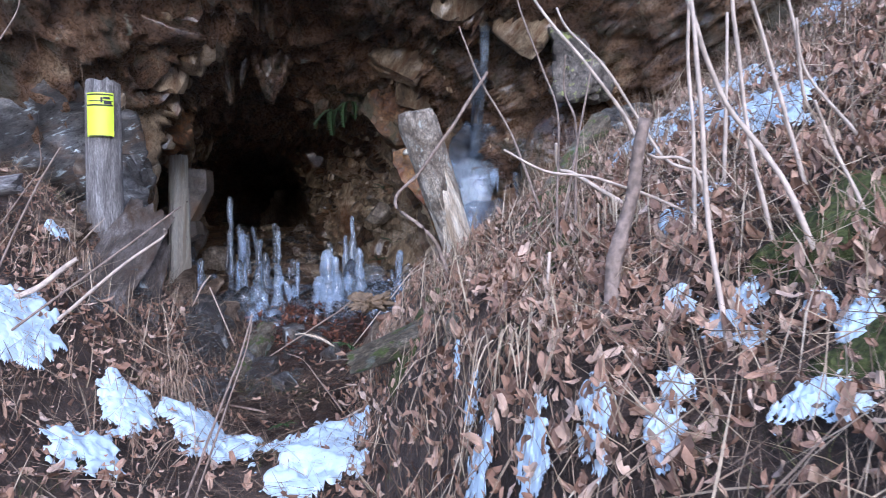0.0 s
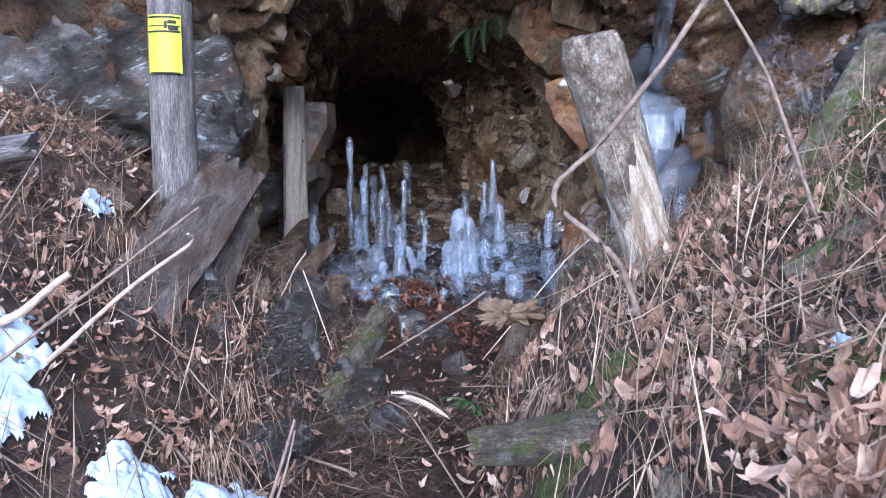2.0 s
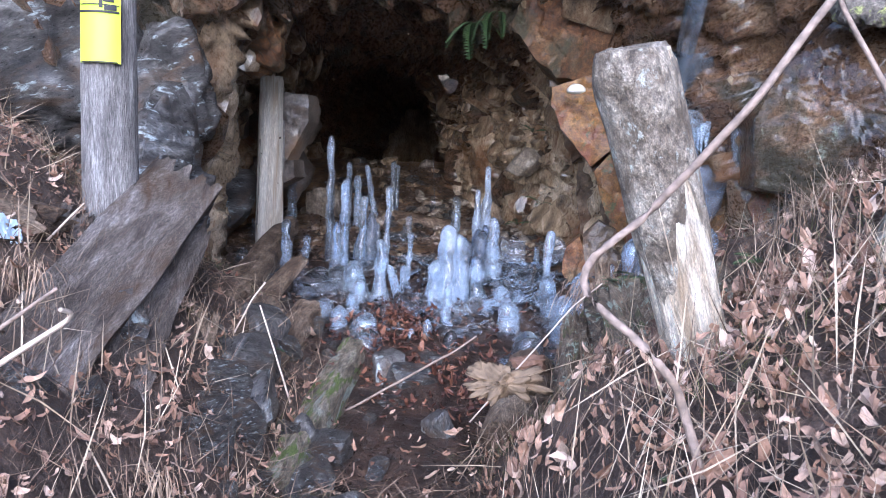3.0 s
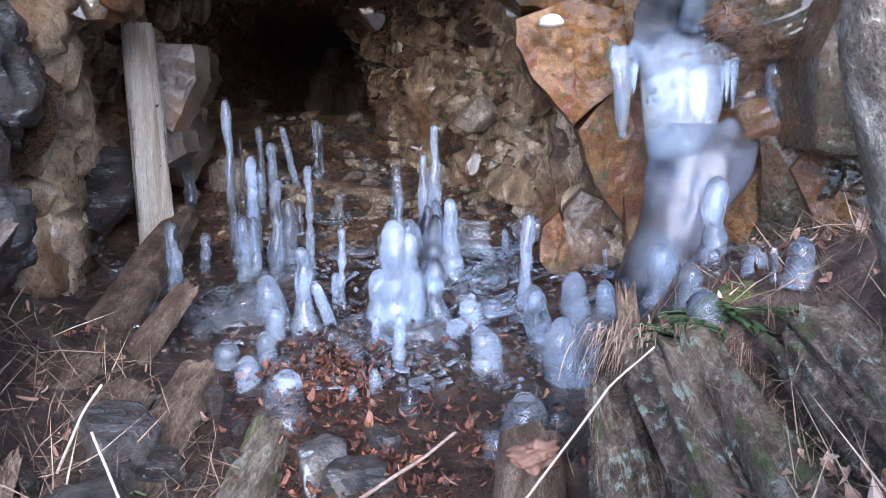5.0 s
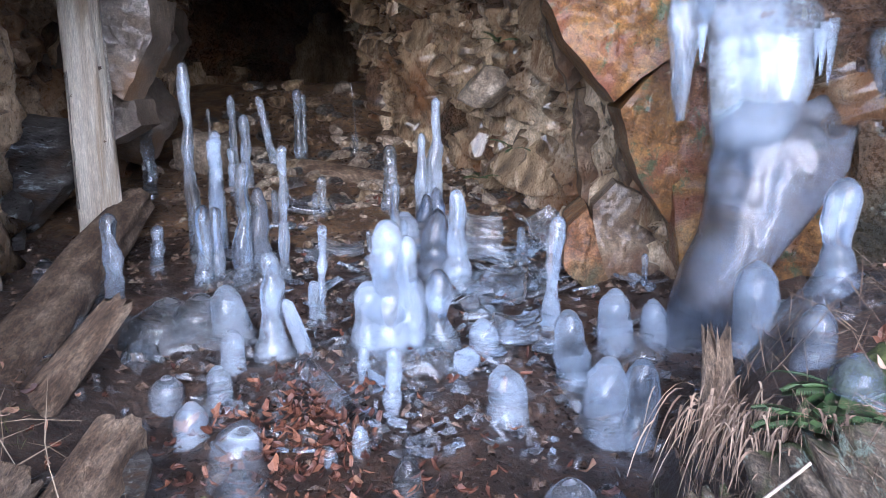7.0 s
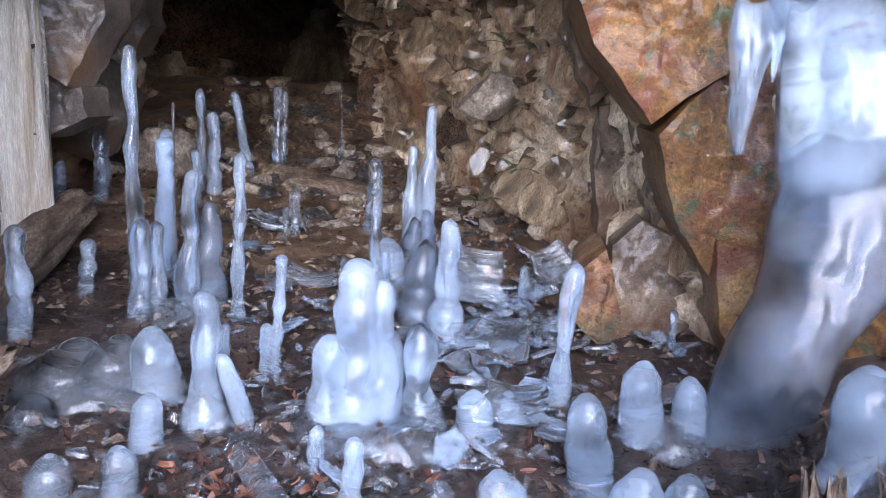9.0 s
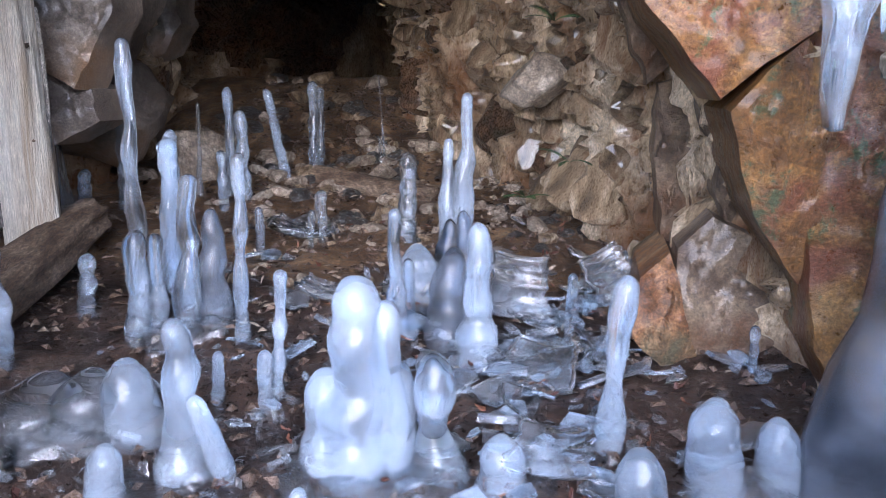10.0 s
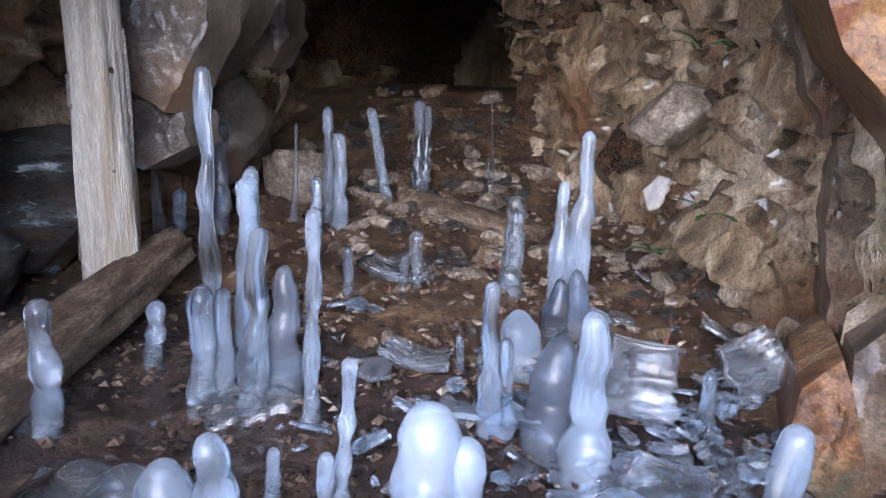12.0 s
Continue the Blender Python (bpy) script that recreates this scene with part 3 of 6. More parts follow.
ICE_WORDS = {"dome": "rounded milky ice stump on the wet mine floor", "spike": "thin pointed clear ice stalagmite on the mine floor", "lump": "broad white ice stalagmite merged with its neighbours",
             "pawn": "white ice stalagmite with a narrow neck and flared foot", "spoon": "white ice stalagmite with a swollen head and flared foot", "club": "club-shaped ice stalagmite with a narrow waist", "cone": "smoky tapering ice stalagmite"}
ice_count = [0]


def ice_mesh(h, r, style, lean, seed):
    """A lathe-like column of ice with beads, a slight sway and a rounded tip."""
    prof = [q for q in PROFILES[style] if q[0] < 0.9] + [(0.92, max(0.4, lerp(PROFILES[style], 0.9)[0]))]
    bm = bmesh.new()
    sides, rings = (22, 36) if r > 0.03 else (14, 36)
    tip = min(0.45 * h, r * prof[-1][1] * (1.6 if style == "cone" else 1.1))
    rows = []
    for i in range(rings + 1):
        k = 1 - (1 - i / rings) ** 1.7
        down = min(1.0, h * (1 - k) / tip)
        w = lerp(prof, k)[0] * math.sqrt(max(0.004, 1 - (1 - down) ** 2))
        row = []
        for j in range(sides):
            a = 2 * math.pi * j / sides
            q = Vector((math.cos(a), math.sin(a), k * h * 14)) + Vector((seed * 3.7, 0, 0))
            rr = r * w * (1 + 0.10 * noise.noise(q * 0.6) + 0.05 * noise.noise(q * 1.9) + (0.3 if style in ("stick", "waist", "knob") else 0.16) * noise.noise(Vector((seed, 0, k * h * 22))))
            sway = 0.3 * r * noise.noise(Vector((seed * 5.1, 3, k * h * 9)))
            row.append(bm.verts.new((rr * math.cos(a) + lean[0] * k + sway, rr * math.sin(a) + lean[1] * k + sway * 0.6, -0.04 + k * (h + 0.04))))
        rows.append(row)
    for i in range(rings):
        for j in range(sides):
            bm.faces.new((rows[i][j], rows[i][(j + 1) % sides], rows[i + 1][(j + 1) % sides], rows[i + 1][j]))
    c = bm.verts.new(sum((v.co for v in rows[-1]), Vector()) / sides + Vector((0, 0, 0.01 * r)))
    for j in range(sides):
        bm.faces.new((rows[-1][j], rows[-1][(j + 1) % sides], c))
    bm.faces.new(rows[0][::-1])
    return bm


def cluster(x, y, label):
    return thing("ice_cluster", label, "ice stalagmite", "ice stalagmites at the mine mouth", at=(x, y, ground(x, y)))


def ice(x, y, h, r, style, lean=(0.0, 0.0), material=None, under=None):
    ice_count[0] += 1
    m = material or (WHITE_ICE if style in ("lump", "spoon", "pawn", "club", "leg", "tower") else SMOKY_ICE if style == "cone" else CLEAR_ICE if style in ("spike", "flare") or style == "dome" and (x < -1.55 or y < 5.1 and x < 0) else ICE)
    name = "ice_stump" if style == "dome" else "ice_stalagmite"
    ob = part(name, ice_mesh(h, r, style, lean, ice_count[0] * 1.37), m)
    ob.location = (x, y, ground(x, y))
    if under:
        ob.name, ob.parent = "ice_column", under
        ob.location = ob.location - under.location
        return ob
    return tagged(ob, ICE_WORDS.get(style, "slender bluish ice stalagmite on the wet mine floor"), "ice stalagmite", "ice stalagmites at the mine mouth")


ice(-2.00, 5.96, 0.353, 0.0328, "stick")
ice(-2.05, 6.38, 0.213, 0.0297, "stick", (0.01, 0.01))
left_ice = cluster(-1.77, 6.3, "two short ice stalagmites joined at the foot")
ice(-1.79, 6.27, 0.340, 0.0353, "stick", (0.01, 0.01), under=left_ice)
ice(-1.75, 6.32, 0.314, 0.0287, "stick", under=left_ice)
ice(-1.86, 6.57, 0.542, 0.0318, "stick", (0.02, 0.01))
ice(-1.85, 6.61, 0.563, 0.0265, "stick")
ice(-1.62, 6.27, 0.485, 0.0354, "knob", (0.02, 0.01))
ice(-1.57, 6.35, 0.357, 0.0474, "cone")
ice(-1.44, 6.26, 0.549, 0.0215, "waist", (0.01, 0.01))
ice(-1.74, 7.03, 0.181, 0.0189, "stick")
ice(-1.55, 7.10, 0.159, 0.0166, "flare")
ice(-1.53, 7.17, 0.222, 0.0276, "flare")
ice(-2.16, 7.53, 0.278, 0.0231, "stick")
ice(-2.25, 7.79, 0.528, 0.0249, "stick")
ice(-2.14, 7.70, 0.429, 0.0319, "stick")
ice(-2.14, 8.23, 0.472, 0.0271, "stick", (-0.09, -0.04))
far_ice = cluster(-2.0, 8.33, "two slender ice stalagmites grown side by side")
ice(-2.00, 8.30, 0.530, 0.0271, "stick", under=far_ice)
ice(-1.99, 8.36, 0.470, 0.0244, "stick", (0.01, 0.00), under=far_ice)
ice(-2.67, 7.52, 0.508, 0.0388, "stick", (0.01, 0.01))
ice(-1.92, 6.49, 0.860, 0.0290, "waist")
ice(-2.34, 7.63, 0.448, 0.0216, "spike", (0.01, 0.01))
ice(-2.85, 7.45, 0.207, 0.0338, "stick", (0.01, 0.01))
ice(-2.79, 7.26, 0.422, 0.0402, "spike", (-0.01, -0.01))
ice(-2.78, 7.03, 0.142, 0.0383, "spike", (0.01, 0.01))
ice(-1.63, 8.48, 0.486, 0.0107, "spike", (-0.04, -0.01))
ice(-1.65, 8.45, 0.159, 0.0243, "spike", (-0.01, 0.00))
ice(-1.18, 7.20, 0.351, 0.0370, "stick", (0.01, 0.00))
towers_ice = cluster(-0.95, 7.08, "tall cluster of bright ice columns on smoky bases")
ice(-0.95, 7.11, 0.614, 0.0431, "tower", (0.03, 0.01), under=towers_ice)
ice(-0.99, 7.19, 0.428, 0.0404, "tower", (-0.02, 0.00), under=towers_ice)
ice(-0.96, 6.97, 0.199, 0.0467, "cone", under=towers_ice)
ice(-0.89, 7.00, 0.206, 0.0431, "cone", (-0.02, 0.00), under=towers_ice)
twins_ice = cluster(-0.98, 6.4, "tall ice stalagmite with a thin companion")
ice(-0.99, 6.35, 0.387, 0.0279, "knob", (-0.01, 0.00), under=twins_ice)
ice(-0.97, 6.44, 0.230, 0.0197, "stick", (-0.01, 0.00), under=twins_ice)
ice(-1.00, 6.74, 0.184, 0.0654, "dome", (-0.02, 0.00))
ice(-0.83, 6.37, 0.293, 0.0655, "cone", (-0.01, 0.00))
ice(-0.73, 6.27, 0.418, 0.0456, "knob", (-0.01, 0.00))
ice(-1.17, 6.66, 0.118, 0.0136, "stick", (-0.01, 0.00))
ice(-1.23, 6.04, 0.346, 0.0189, "waist", (0.01, 0.01))
ice(-0.48, 6.55, 0.165, 0.0249, "knob", (-0.01, 0.00))
ice(-1.37, 5.97, 0.137, 0.0177, "stick", (0.01, 0.00))
broad_ice = cluster(-0.86, 5.76, "broad cluster of white ice stalagmites grown together")
ice(-0.91, 5.75, 0.465, 0.0638, "lump", (-0.01, 0.00), under=broad_ice)
ice(-0.85, 5.76, 0.414, 0.0389, "lump", (-0.01, 0.00), under=broad_ice)
ice(-0.97, 5.74, 0.244, 0.0515, "lump", (-0.01, 0.00), under=broad_ice)
ice(-0.83, 5.79, 0.279, 0.0441, "lump", (-0.01, 0.00), under=broad_ice)
ice(-0.74, 5.78, 0.295, 0.0437, "spoon", (-0.02, 0.00), under=broad_ice)
pawn_pair_ice = cluster(-1.28, 5.68, "white ice stalagmite with a slanting side leg")
ice(-1.29, 5.68, 0.368, 0.0385, "pawn", under=pawn_pair_ice)
ice(-1.15, 5.64, 0.202, 0.0261, "leg", (-0.07, -0.03), under=pawn_pair_ice)
ice(-1.48, 5.78, 0.202, 0.0669, "dome")
ice(-0.38, 5.96, 0.411, 0.0318, "club", (0.02, 0.00))
ice(0.01, 6.34, 0.143, 0.0138, "waist", (-0.01, 0.00))
ice(-0.32, 5.57, 0.246, 0.0542, "dome", (-0.02, 0.00))
pair_ice = cluster(-0.09, 5.85, "pair of rounded ice stumps joined at the foot")
ice(-0.15, 5.84, 0.202, 0.0549, "dome", (-0.02, 0.00), under=pair_ice)
ice(-0.03, 5.86, 0.155, 0.0512, "dome", (-0.01, 0.00), under=pair_ice)
ice(-0.61, 5.76, 0.128, 0.0540, "dome")
ice(-1.24, 5.99, 0.160, 0.0195, "stick")
ice(-0.51, 5.85, 0.075, 0.0479, "dome")
domes_ice = cluster(-0.2, 5.36, "pair of rounded milky ice stumps grown together")
ice(-0.23, 5.37, 0.236, 0.0685, "dome", (-0.01, 0.00), under=domes_ice)
ice(-0.15, 5.36, 0.237, 0.0535, "dome", under=domes_ice)
ice(-0.51, 5.37, 0.154, 0.0563, "dome", (-0.01, 0.00))
ice(-0.74, 5.06, 0.095, 0.0385, "dome")
ice(-0.88, 5.16, 0.078, 0.0234, "dome")
ice(-0.95, 5.12, 0.046, 0.0201, "dome")
ice(-1.17, 5.07, 0.117, 0.0719, "dome", (0.01, 0.00))
ice(-1.34, 5.35, 0.124, 0.0408, "dome")
ice(-1.36, 5.51, 0.126, 0.0394, "dome")
ice(-1.36, 5.20, 0.124, 0.0507, "dome", (0.01, 0.00))
ice(-1.50, 5.34, 0.088, 0.0509, "dome", (0.01, 0.00))
ice(-2.22, 6.06, 0.179, 0.0451, "stick", (0.01, 0.01))
ice(-2.36, 6.07, 0.080, 0.0514, "dome", (0.01, 0.01))
ice(-2.12, 5.95, 0.106, 0.0528, "dome", (0.02, 0.01))
ice(-1.73, 5.75, 0.167, 0.1179, "dome", (0.02, 0.01))
ice(-1.59, 5.77, 0.165, 0.0800, "dome")
ice(-2.07, 5.61, 0.117, 0.1416, "dome", (0.01, 0.01))
ice(-1.70, 5.56, 0.086, 0.0603, "dome", (0.01, 0.00))
ice(-0.94, 5.48, 0.110, 0.0194, "stick")
ice(-0.83, 5.36, 0.184, 0.0234, "stick")
ice(0.22, 5.14, 0.265, 0.0400, "spoon")
ice(0.08, 5.20, 0.185, 0.0560, "dome", (-0.01, 0.00))
ice(0.10, 4.90, 0.109, 0.0373, "dome")
ice(0.12, 4.72, 0.077, 0.0524, "dome", (-0.01, 0.01))
ice(0.29, 4.77, 0.082, 0.0265, "spike", (-0.01, 0.00))
ice(0.34, 4.74, 0.090, 0.0377, "dome")
ice(0.28, 4.90, 0.057, 0.0350, "dome", (-0.01, 0.00))
ice(-0.37, 4.89, 0.186, 0.0730, "dome", (0.01, 0.00))
ice(-0.26, 5.03, 0.074, 0.0479, "dome")
ice(-0.45, 4.87, 0.075, 0.0454, "dome")
ice(0.00, 6.69, 0.062, 0.0247, "dome", (0.01, 0.00))
ice(-1.21, 5.17, 0.055, 0.0634, "dome", (0.01, 0.00))
ice(-1.13, 4.95, 0.089, 0.0784, "dome", (0.01, 0.00))


# ---- notice on the claim post ----
def box_mesh(sx, sy, sz, bevel=0.0):
    bm = bmesh.new()
    bmesh.ops.create_cube(bm, size=1)
    bmesh.ops.scale(bm, vec=(sx, sy, sz), verts=bm.verts)
    if bevel:
        bmesh.ops.bevel(bm, geom=bm.edges[:], offset=bevel, segments=2, affect="EDGES")
    return bm


def curved_plate(w, h, thick, radius, cols=10, rows=8, wave=0.0):
    """A sheet bent round an upright post of that radius."""
    bm = bmesh.new()
    grid = []
    for side in (0, 1):
        for i in range(rows + 1):
            for j in range(cols + 1):
                a = (j / cols - 0.5) * w / radius
                r = radius + side * thick + wave * noise.noise(Vector((j * 0.4, i * 0.5, 4.0)))
                grid.append(bm.verts.new((r * math.sin(a), -r * math.cos(a), (i / rows - 0.5) * h)))
    n = (rows + 1) * (cols + 1)
    at = lambda s, i, j: grid[s * n + i * (cols + 1) + j]
    for i in range(rows):
        for j in range(cols):
            bm.faces.new((at(0, i, j), at(0, i + 1, j), at(0, i + 1, j + 1), at(0, i, j + 1)))
            bm.faces.new((at(1, i, j), at(1, i, j + 1), at(1, i + 1, j + 1), at(1, i + 1, j)))
    return bm


def on_post(name, w, h, material, parent, x, z, r, label=""):
    ob = part(name, curved_plate(w, h, 0.003, r, wave=0.001), material, parent, label)
    ob.matrix_local = pose(0, 0, z, 0, 0, degrees_round(x, r) + 10)
    return ob


def degrees_round(x, r):
    return math.degrees(x / r)


notice = on_post("notice", 0.145, 0.245, TAG_YELLOW, post, 0.012, 0.72, 0.104, "bright yellow plastic claim notice")
for w, h, x, z in ((0.14, 0.006, 0.0, 0.112), (0.14, 0.007, 0.0, 0.052), (0.14, 0.003, 0.0, 0.076), (0.13, 0.004, 0.0, -0.12), (0.035, 0.012, 0.035, 0.092), (0.04, 0.016, 0.04, 0.066), (0.012, 0.03, 0.01, 0.08)):
    bar = part("print_bar", curved_plate(w, h, 0.002, 0.109), INK, notice)
    bar.matrix_local = pose(0, 0, z, 0, 0, degrees_round(x, 0.106))


# ---- rocks ----
def rock_mesh(size, seed, detail=4, planes=12, taper=0.0, lump=0.06):
    """A broken angular stone: a ball cut by random planes, its edges worn, its faces uneven."""
    rnd = random.Random(seed)
    cuts = []
    for i in range(planes):
        n = Vector((rnd.gauss(0, 1), rnd.gauss(0, 1), rnd.gauss(0, 1))).normalized()
        cuts.append((n, rnd.uniform(0.5, 0.86)))
    for n in ((1, 0, 0), (-1, 0, 0), (0, 1, 0), (0, -1, 0), (0, 0, 1), (0, 0, -1)):
        cuts.append(((Vector(n) + Vector((rnd.uniform(-0.25, 0.25), rnd.uniform(-0.25, 0.25), rnd.uniform(-0.25, 0.25)))).normalized(), rnd.uniform(0.68, 0.92)))
    bm = bmesh.new()
    bmesh.ops.create_icosphere(bm, subdivisions=detail, radius=1)
    off = Vector((seed * 1.7, seed * 0.6, 0))
    for v in bm.verts:
        d = v.co.normalized()
        r = min(h / max(1e-3, d.dot(n)) for n, h in cuts if d.dot(n) > 0.05)
        p = d * min(r, 1.25)
        p += d * (lump * noise.noise(p * 2.6 + off) + lump * 0.5 * noise.noise(p * 7 + off) + lump * 0.2 * noise.noise(p * 17 + off))
        if taper:
            k = 1 - taper * (0.5 - p.z * 0.5)
            p.x, p.y = p.x * k, p.y * k
        v.co = Vector((p.x * size[0] * 0.62, p.y * size[1] * 0.62, p.z * size[2] * 0.62))
        if detail > 4:
            v.co += d * (0.045 * blocks(v.co + off, 0.26, seed) + 0.02 * blocks(v.co + off, 0.1, seed + 3))
    return bm


def rock(name, at, size, turn, material, label, seed, category="rock", **kw):
    ob = part(name, rock_mesh(size, seed, **kw), material)
    ob.matrix_world = pose(*at, *turn)
    return tagged(ob, label, category)


# left of the mouth
rock("boulder", (-3.05, 4.75, 2.35), (1.35, 1.25, 1.9), (12, -22, 20), GREY_ROCK, "large grey lichen-spotted rock face with slanting layers", 4, detail=5, planes=9, lump=0.13)
rock("boulder", (-3.1, 4.05, 1.75), (1.2, 0.9, 0.9), (0, 15, 30), GREY_ROCK, "dark grey boulder sunk in the bank", 9, detail=5, lump=0.13)
rock("boulder", (-2.15, 4.75, 1.62), (0.55, 0.6, 0.85), (10, 12, 15), GREY_ROCK, "grey broken rock behind the claim post", 13, detail=5, lump=0.13)
rock("boulder", (-2.38, 5.25, 2.12), (0.55, 0.7, 0.75), (8, -18, 25), GREY_ROCK, "grey lichen-marked block beside the mine mouth", 17, detail=5, lump=0.13)
rock("rock_block", (-2.36, 5.98, 2.62), (0.62, 0.6, 0.42), (4, 8, 12), ORANGE_ROCK, "rust-brown block at the corner of the mine mouth", 21, detail=5)
rock("rock_block", (-2.64, 6.0, 2.05), (0.42, 0.5, 0.8), (-5, 6, -10), ROCK, "brown block under the corner of the mine mouth", 22, detail=5)
rock("rock_block", (-2.58, 5.7, 1.45), (0.5, 0.5, 0.55), (6, -8, 30), ROCK, "dark brown block at the foot of the wall", 27, detail=4)
# overhanging and hanging rocks: the dark rust also puts roof shade into the colour
rock("overhang_rock", (-2.55, 5.15, 3.15), (1.5, 1.0, 0.62), (-6, 9, 8), DARK_RUST, "dark brown overhanging slab above the post", 31, detail=5)
rock("overhang_rock", (-1.75, 5.75, 3.38), (1.3, 0.8, 0.6), (-8, -6, -6), DARK_RUST, "dark brown overhanging slab above the mine mouth", 34, detail=5)
rock("overhang_rock", (-0.4, 5.9, 3.45), (1.6, 0.8, 0.55), (-6, 4, 4), DARK_RUST, "dark brown overhanging slab above the mine mouth", 37, detail=5)
rock("hanging_rock", (-1.80, 6.0, 3.06), (0.26, 0.26, 0.62), (4, -12, 0), DARK_RUST, "pointed rock tooth hanging from the roof", 41, taper=0.75)
rock("hanging_rock", (-1.62, 6.05, 3.12), (0.18, 0.2, 0.44), (0, 10, 0), DARK_RUST, "small pointed rock tooth hanging from the roof", 43, taper=0.7)
rock("hanging_rock", (-1.38, 6.0, 3.16), (0.62, 0.4, 0.72), (4, 6, 0), DARK_RUST, "broad wedge of rock hanging from the roof", 47, taper=0.7, detail=5)
rock("rock_block", (-2.85, 7.7, 1.75), (0.6, 0.5, 0.5), (0, 10, 20), BLOCK_ROCK, "brown block in the tunnel wall", 57)
rock("boulder", (-2.95, 6.75, 1.45), (0.6, 0.5, 0.55), (0, 10, 40), GREY_ROCK, "dark grey boulder behind the wooden prop", 58)
rock("boulder", (-2.85, 6.3, 1.35), (0.5, 0.5, 0.4), (0, -10, 10), GREY_ROCK, "dark grey boulder behind the wooden prop", 59)
rock("boulder", (-2.55, 8.05, 1.52), (0.34, 0.3, 0.3), (0, 0, 25), PALE_ROCK, "tan boulder on the rubble floor", 60)
# right of the mouth
def slab(name, outline, y, thick, material, label, seed, lean=(0.0, 0.0), crease=0.05, rough=1.0):
    """A flat-faced block with that outline of (x, z): front plane y + lean, a few broad facets, chipped crisp edges, a back sunk in the wall."""
    r2 = random.Random(seed)
    cx, cz = sum(p[0] for p in outline) / len(outline), sum(p[1] for p in outline) / len(outline)
    span = max(max(p[i] for p in outline) - min(p[i] for p in outline) for i in (0, 1))
    rim = []
    for (x0, z0), (x1, z1) in zip(outline, outline[1:] + outline[:1]):
        m = max(3, round(math.hypot(x1 - x0, z1 - z0) / 0.02))
        for k in range(m):
            w = 0.007 * rough * noise.noise(Vector((x0 + (x1 - x0) * k / m, z0 + (z1 - z0) * k / m, seed * 0.37)) * 12)
            rim.append((x0 + (x1 - x0) * k / m - cx + w, z0 + (z1 - z0) * k / m - cz + w))
    cuts = [(r2.uniform(-1, 1), r2.uniform(-1, 1), r2.uniform(0.1, 0.3) * span) for i in range(4)]

    def front(u, v):
        d = lean[0] * u + lean[1] * v
        for a, b, c in cuts:
            d = max(d, lean[0] * u + lean[1] * v + crease * 8 * (a * u + b * v - c * 0.8))
        q = Vector((u + cx, v + cz, seed))
        return d + rough * (0.014 * noise.noise(q * 5) + 0.007 * noise.noise(q * 15) + 0.004 * noise.noise(q * 40) + 0.006 * blocks(q, 0.12, seed))

    bm = bmesh.new()
    rings = max(8, round(span / 0.035))
    rows = []
    for i in range(1, rings + 1):
        k = i / rings
        rows.append([bm.verts.new((u * k, front(u * k, v * k), v * k)) for u, v in rim])
    for grow, back in ((1.012, 0.012), (1.02, 0.05), (1.02, thick)):
        rows.append([bm.verts.new((u * grow, front(u, v) + back, v * grow)) for u, v in rim])
    c = bm.verts.new((0, front(0, 0), 0))
    m = len(rim)
    for j in range(m):
        bm.faces.new((c, rows[0][j], rows[0][(j + 1) % m]))
        for a, b in zip(rows, rows[1:]):
            bm.faces.new((a[j], b[j], b[(j + 1) % m], a[(j + 1) % m]))
    bmesh.ops.recalc_face_normals(bm, faces=bm.faces)
    for e in bm.edges:
        if len(e.link_faces) == 2 and e.calc_face_angle() > 0.6:
            e.smooth = False
    ob = part(name, bm, material)
    ob.location = (cx, y, cz)
    return tagged(ob, label, "rock")


slab("rust_slab", [(-0.42, 2.36), (-0.42, 2.245), (-0.35, 2.11), (-0.263, 2.01), (-0.16, 1.895), (-0.075, 1.975), (0.03, 2.045), (0.07, 2.2), (0.05, 2.38), (-0.18, 2.44)], 6.22, 0.5, SLAB_ROCK, "wet rust-orange slab with green stains", 61, lean=(0.05, 0.12))
slab("rust_slab", [(-0.139, 1.868), (-0.07, 1.955), (0.015, 2.03), (0.1, 1.95), (0.125, 1.783), (0.125, 1.60), (0.07, 1.44), (0.02, 1.51), (-0.06, 1.62), (-0.1, 1.72)], 6.2, 0.5, SLAB_ROCK, "wet rust-orange slab beside the ice flow", 63, lean=(0.1, 0.0))
slab("rust_block", [(-0.691, 2.745), (-0.634, 2.977), (-0.383, 3.006), (-0.099, 2.938), (-0.083, 2.678), (-0.181, 2.414), (-0.400, 2.428), (-0.525, 2.527)], 6.25, 0.5, ORANGE_ROCK, "streaked rust-brown block above the orange slabs", 64, rough=2.2)
slab("rust_slab", [(0.0, 2.6), (0.02, 1.9), (0.1, 1.3), (0.22, 1.08), (0.5, 1.08), (0.62, 1.5), (0.56, 1.95), (0.62, 2.3), (0.6, 2.7), (0.3, 2.8)], 6.12, 0.6, SLAB_ROCK, "wet rust-brown rock behind the ice flow", 65, lean=(-0.35, 0.05))
slab("rust_slab", [(0.57, 2.5), (0.55, 2.0), (0.6, 1.5), (0.46, 1.08), (0.9, 1.08), (1.05, 1.5), (1.0, 2.1), (0.9, 2.6)], 5.84, 0.6, DARK_RUST, "wet rust-brown rock beside the ice flow", 67, lean=(-0.5, 0.1))
slab("boulder", [(0.672, 1.72), (0.75, 1.83), (0.87, 1.92), (1.1, 2.0), (1.3, 1.8), (1.25, 1.4), (1.0, 1.3), (0.86, 1.36), (0.73, 1.56)], 5.76, 0.6, SLAB_ROCK, "wet orange block at the foot of the wall", 69, lean=(-0.3, 0.15))
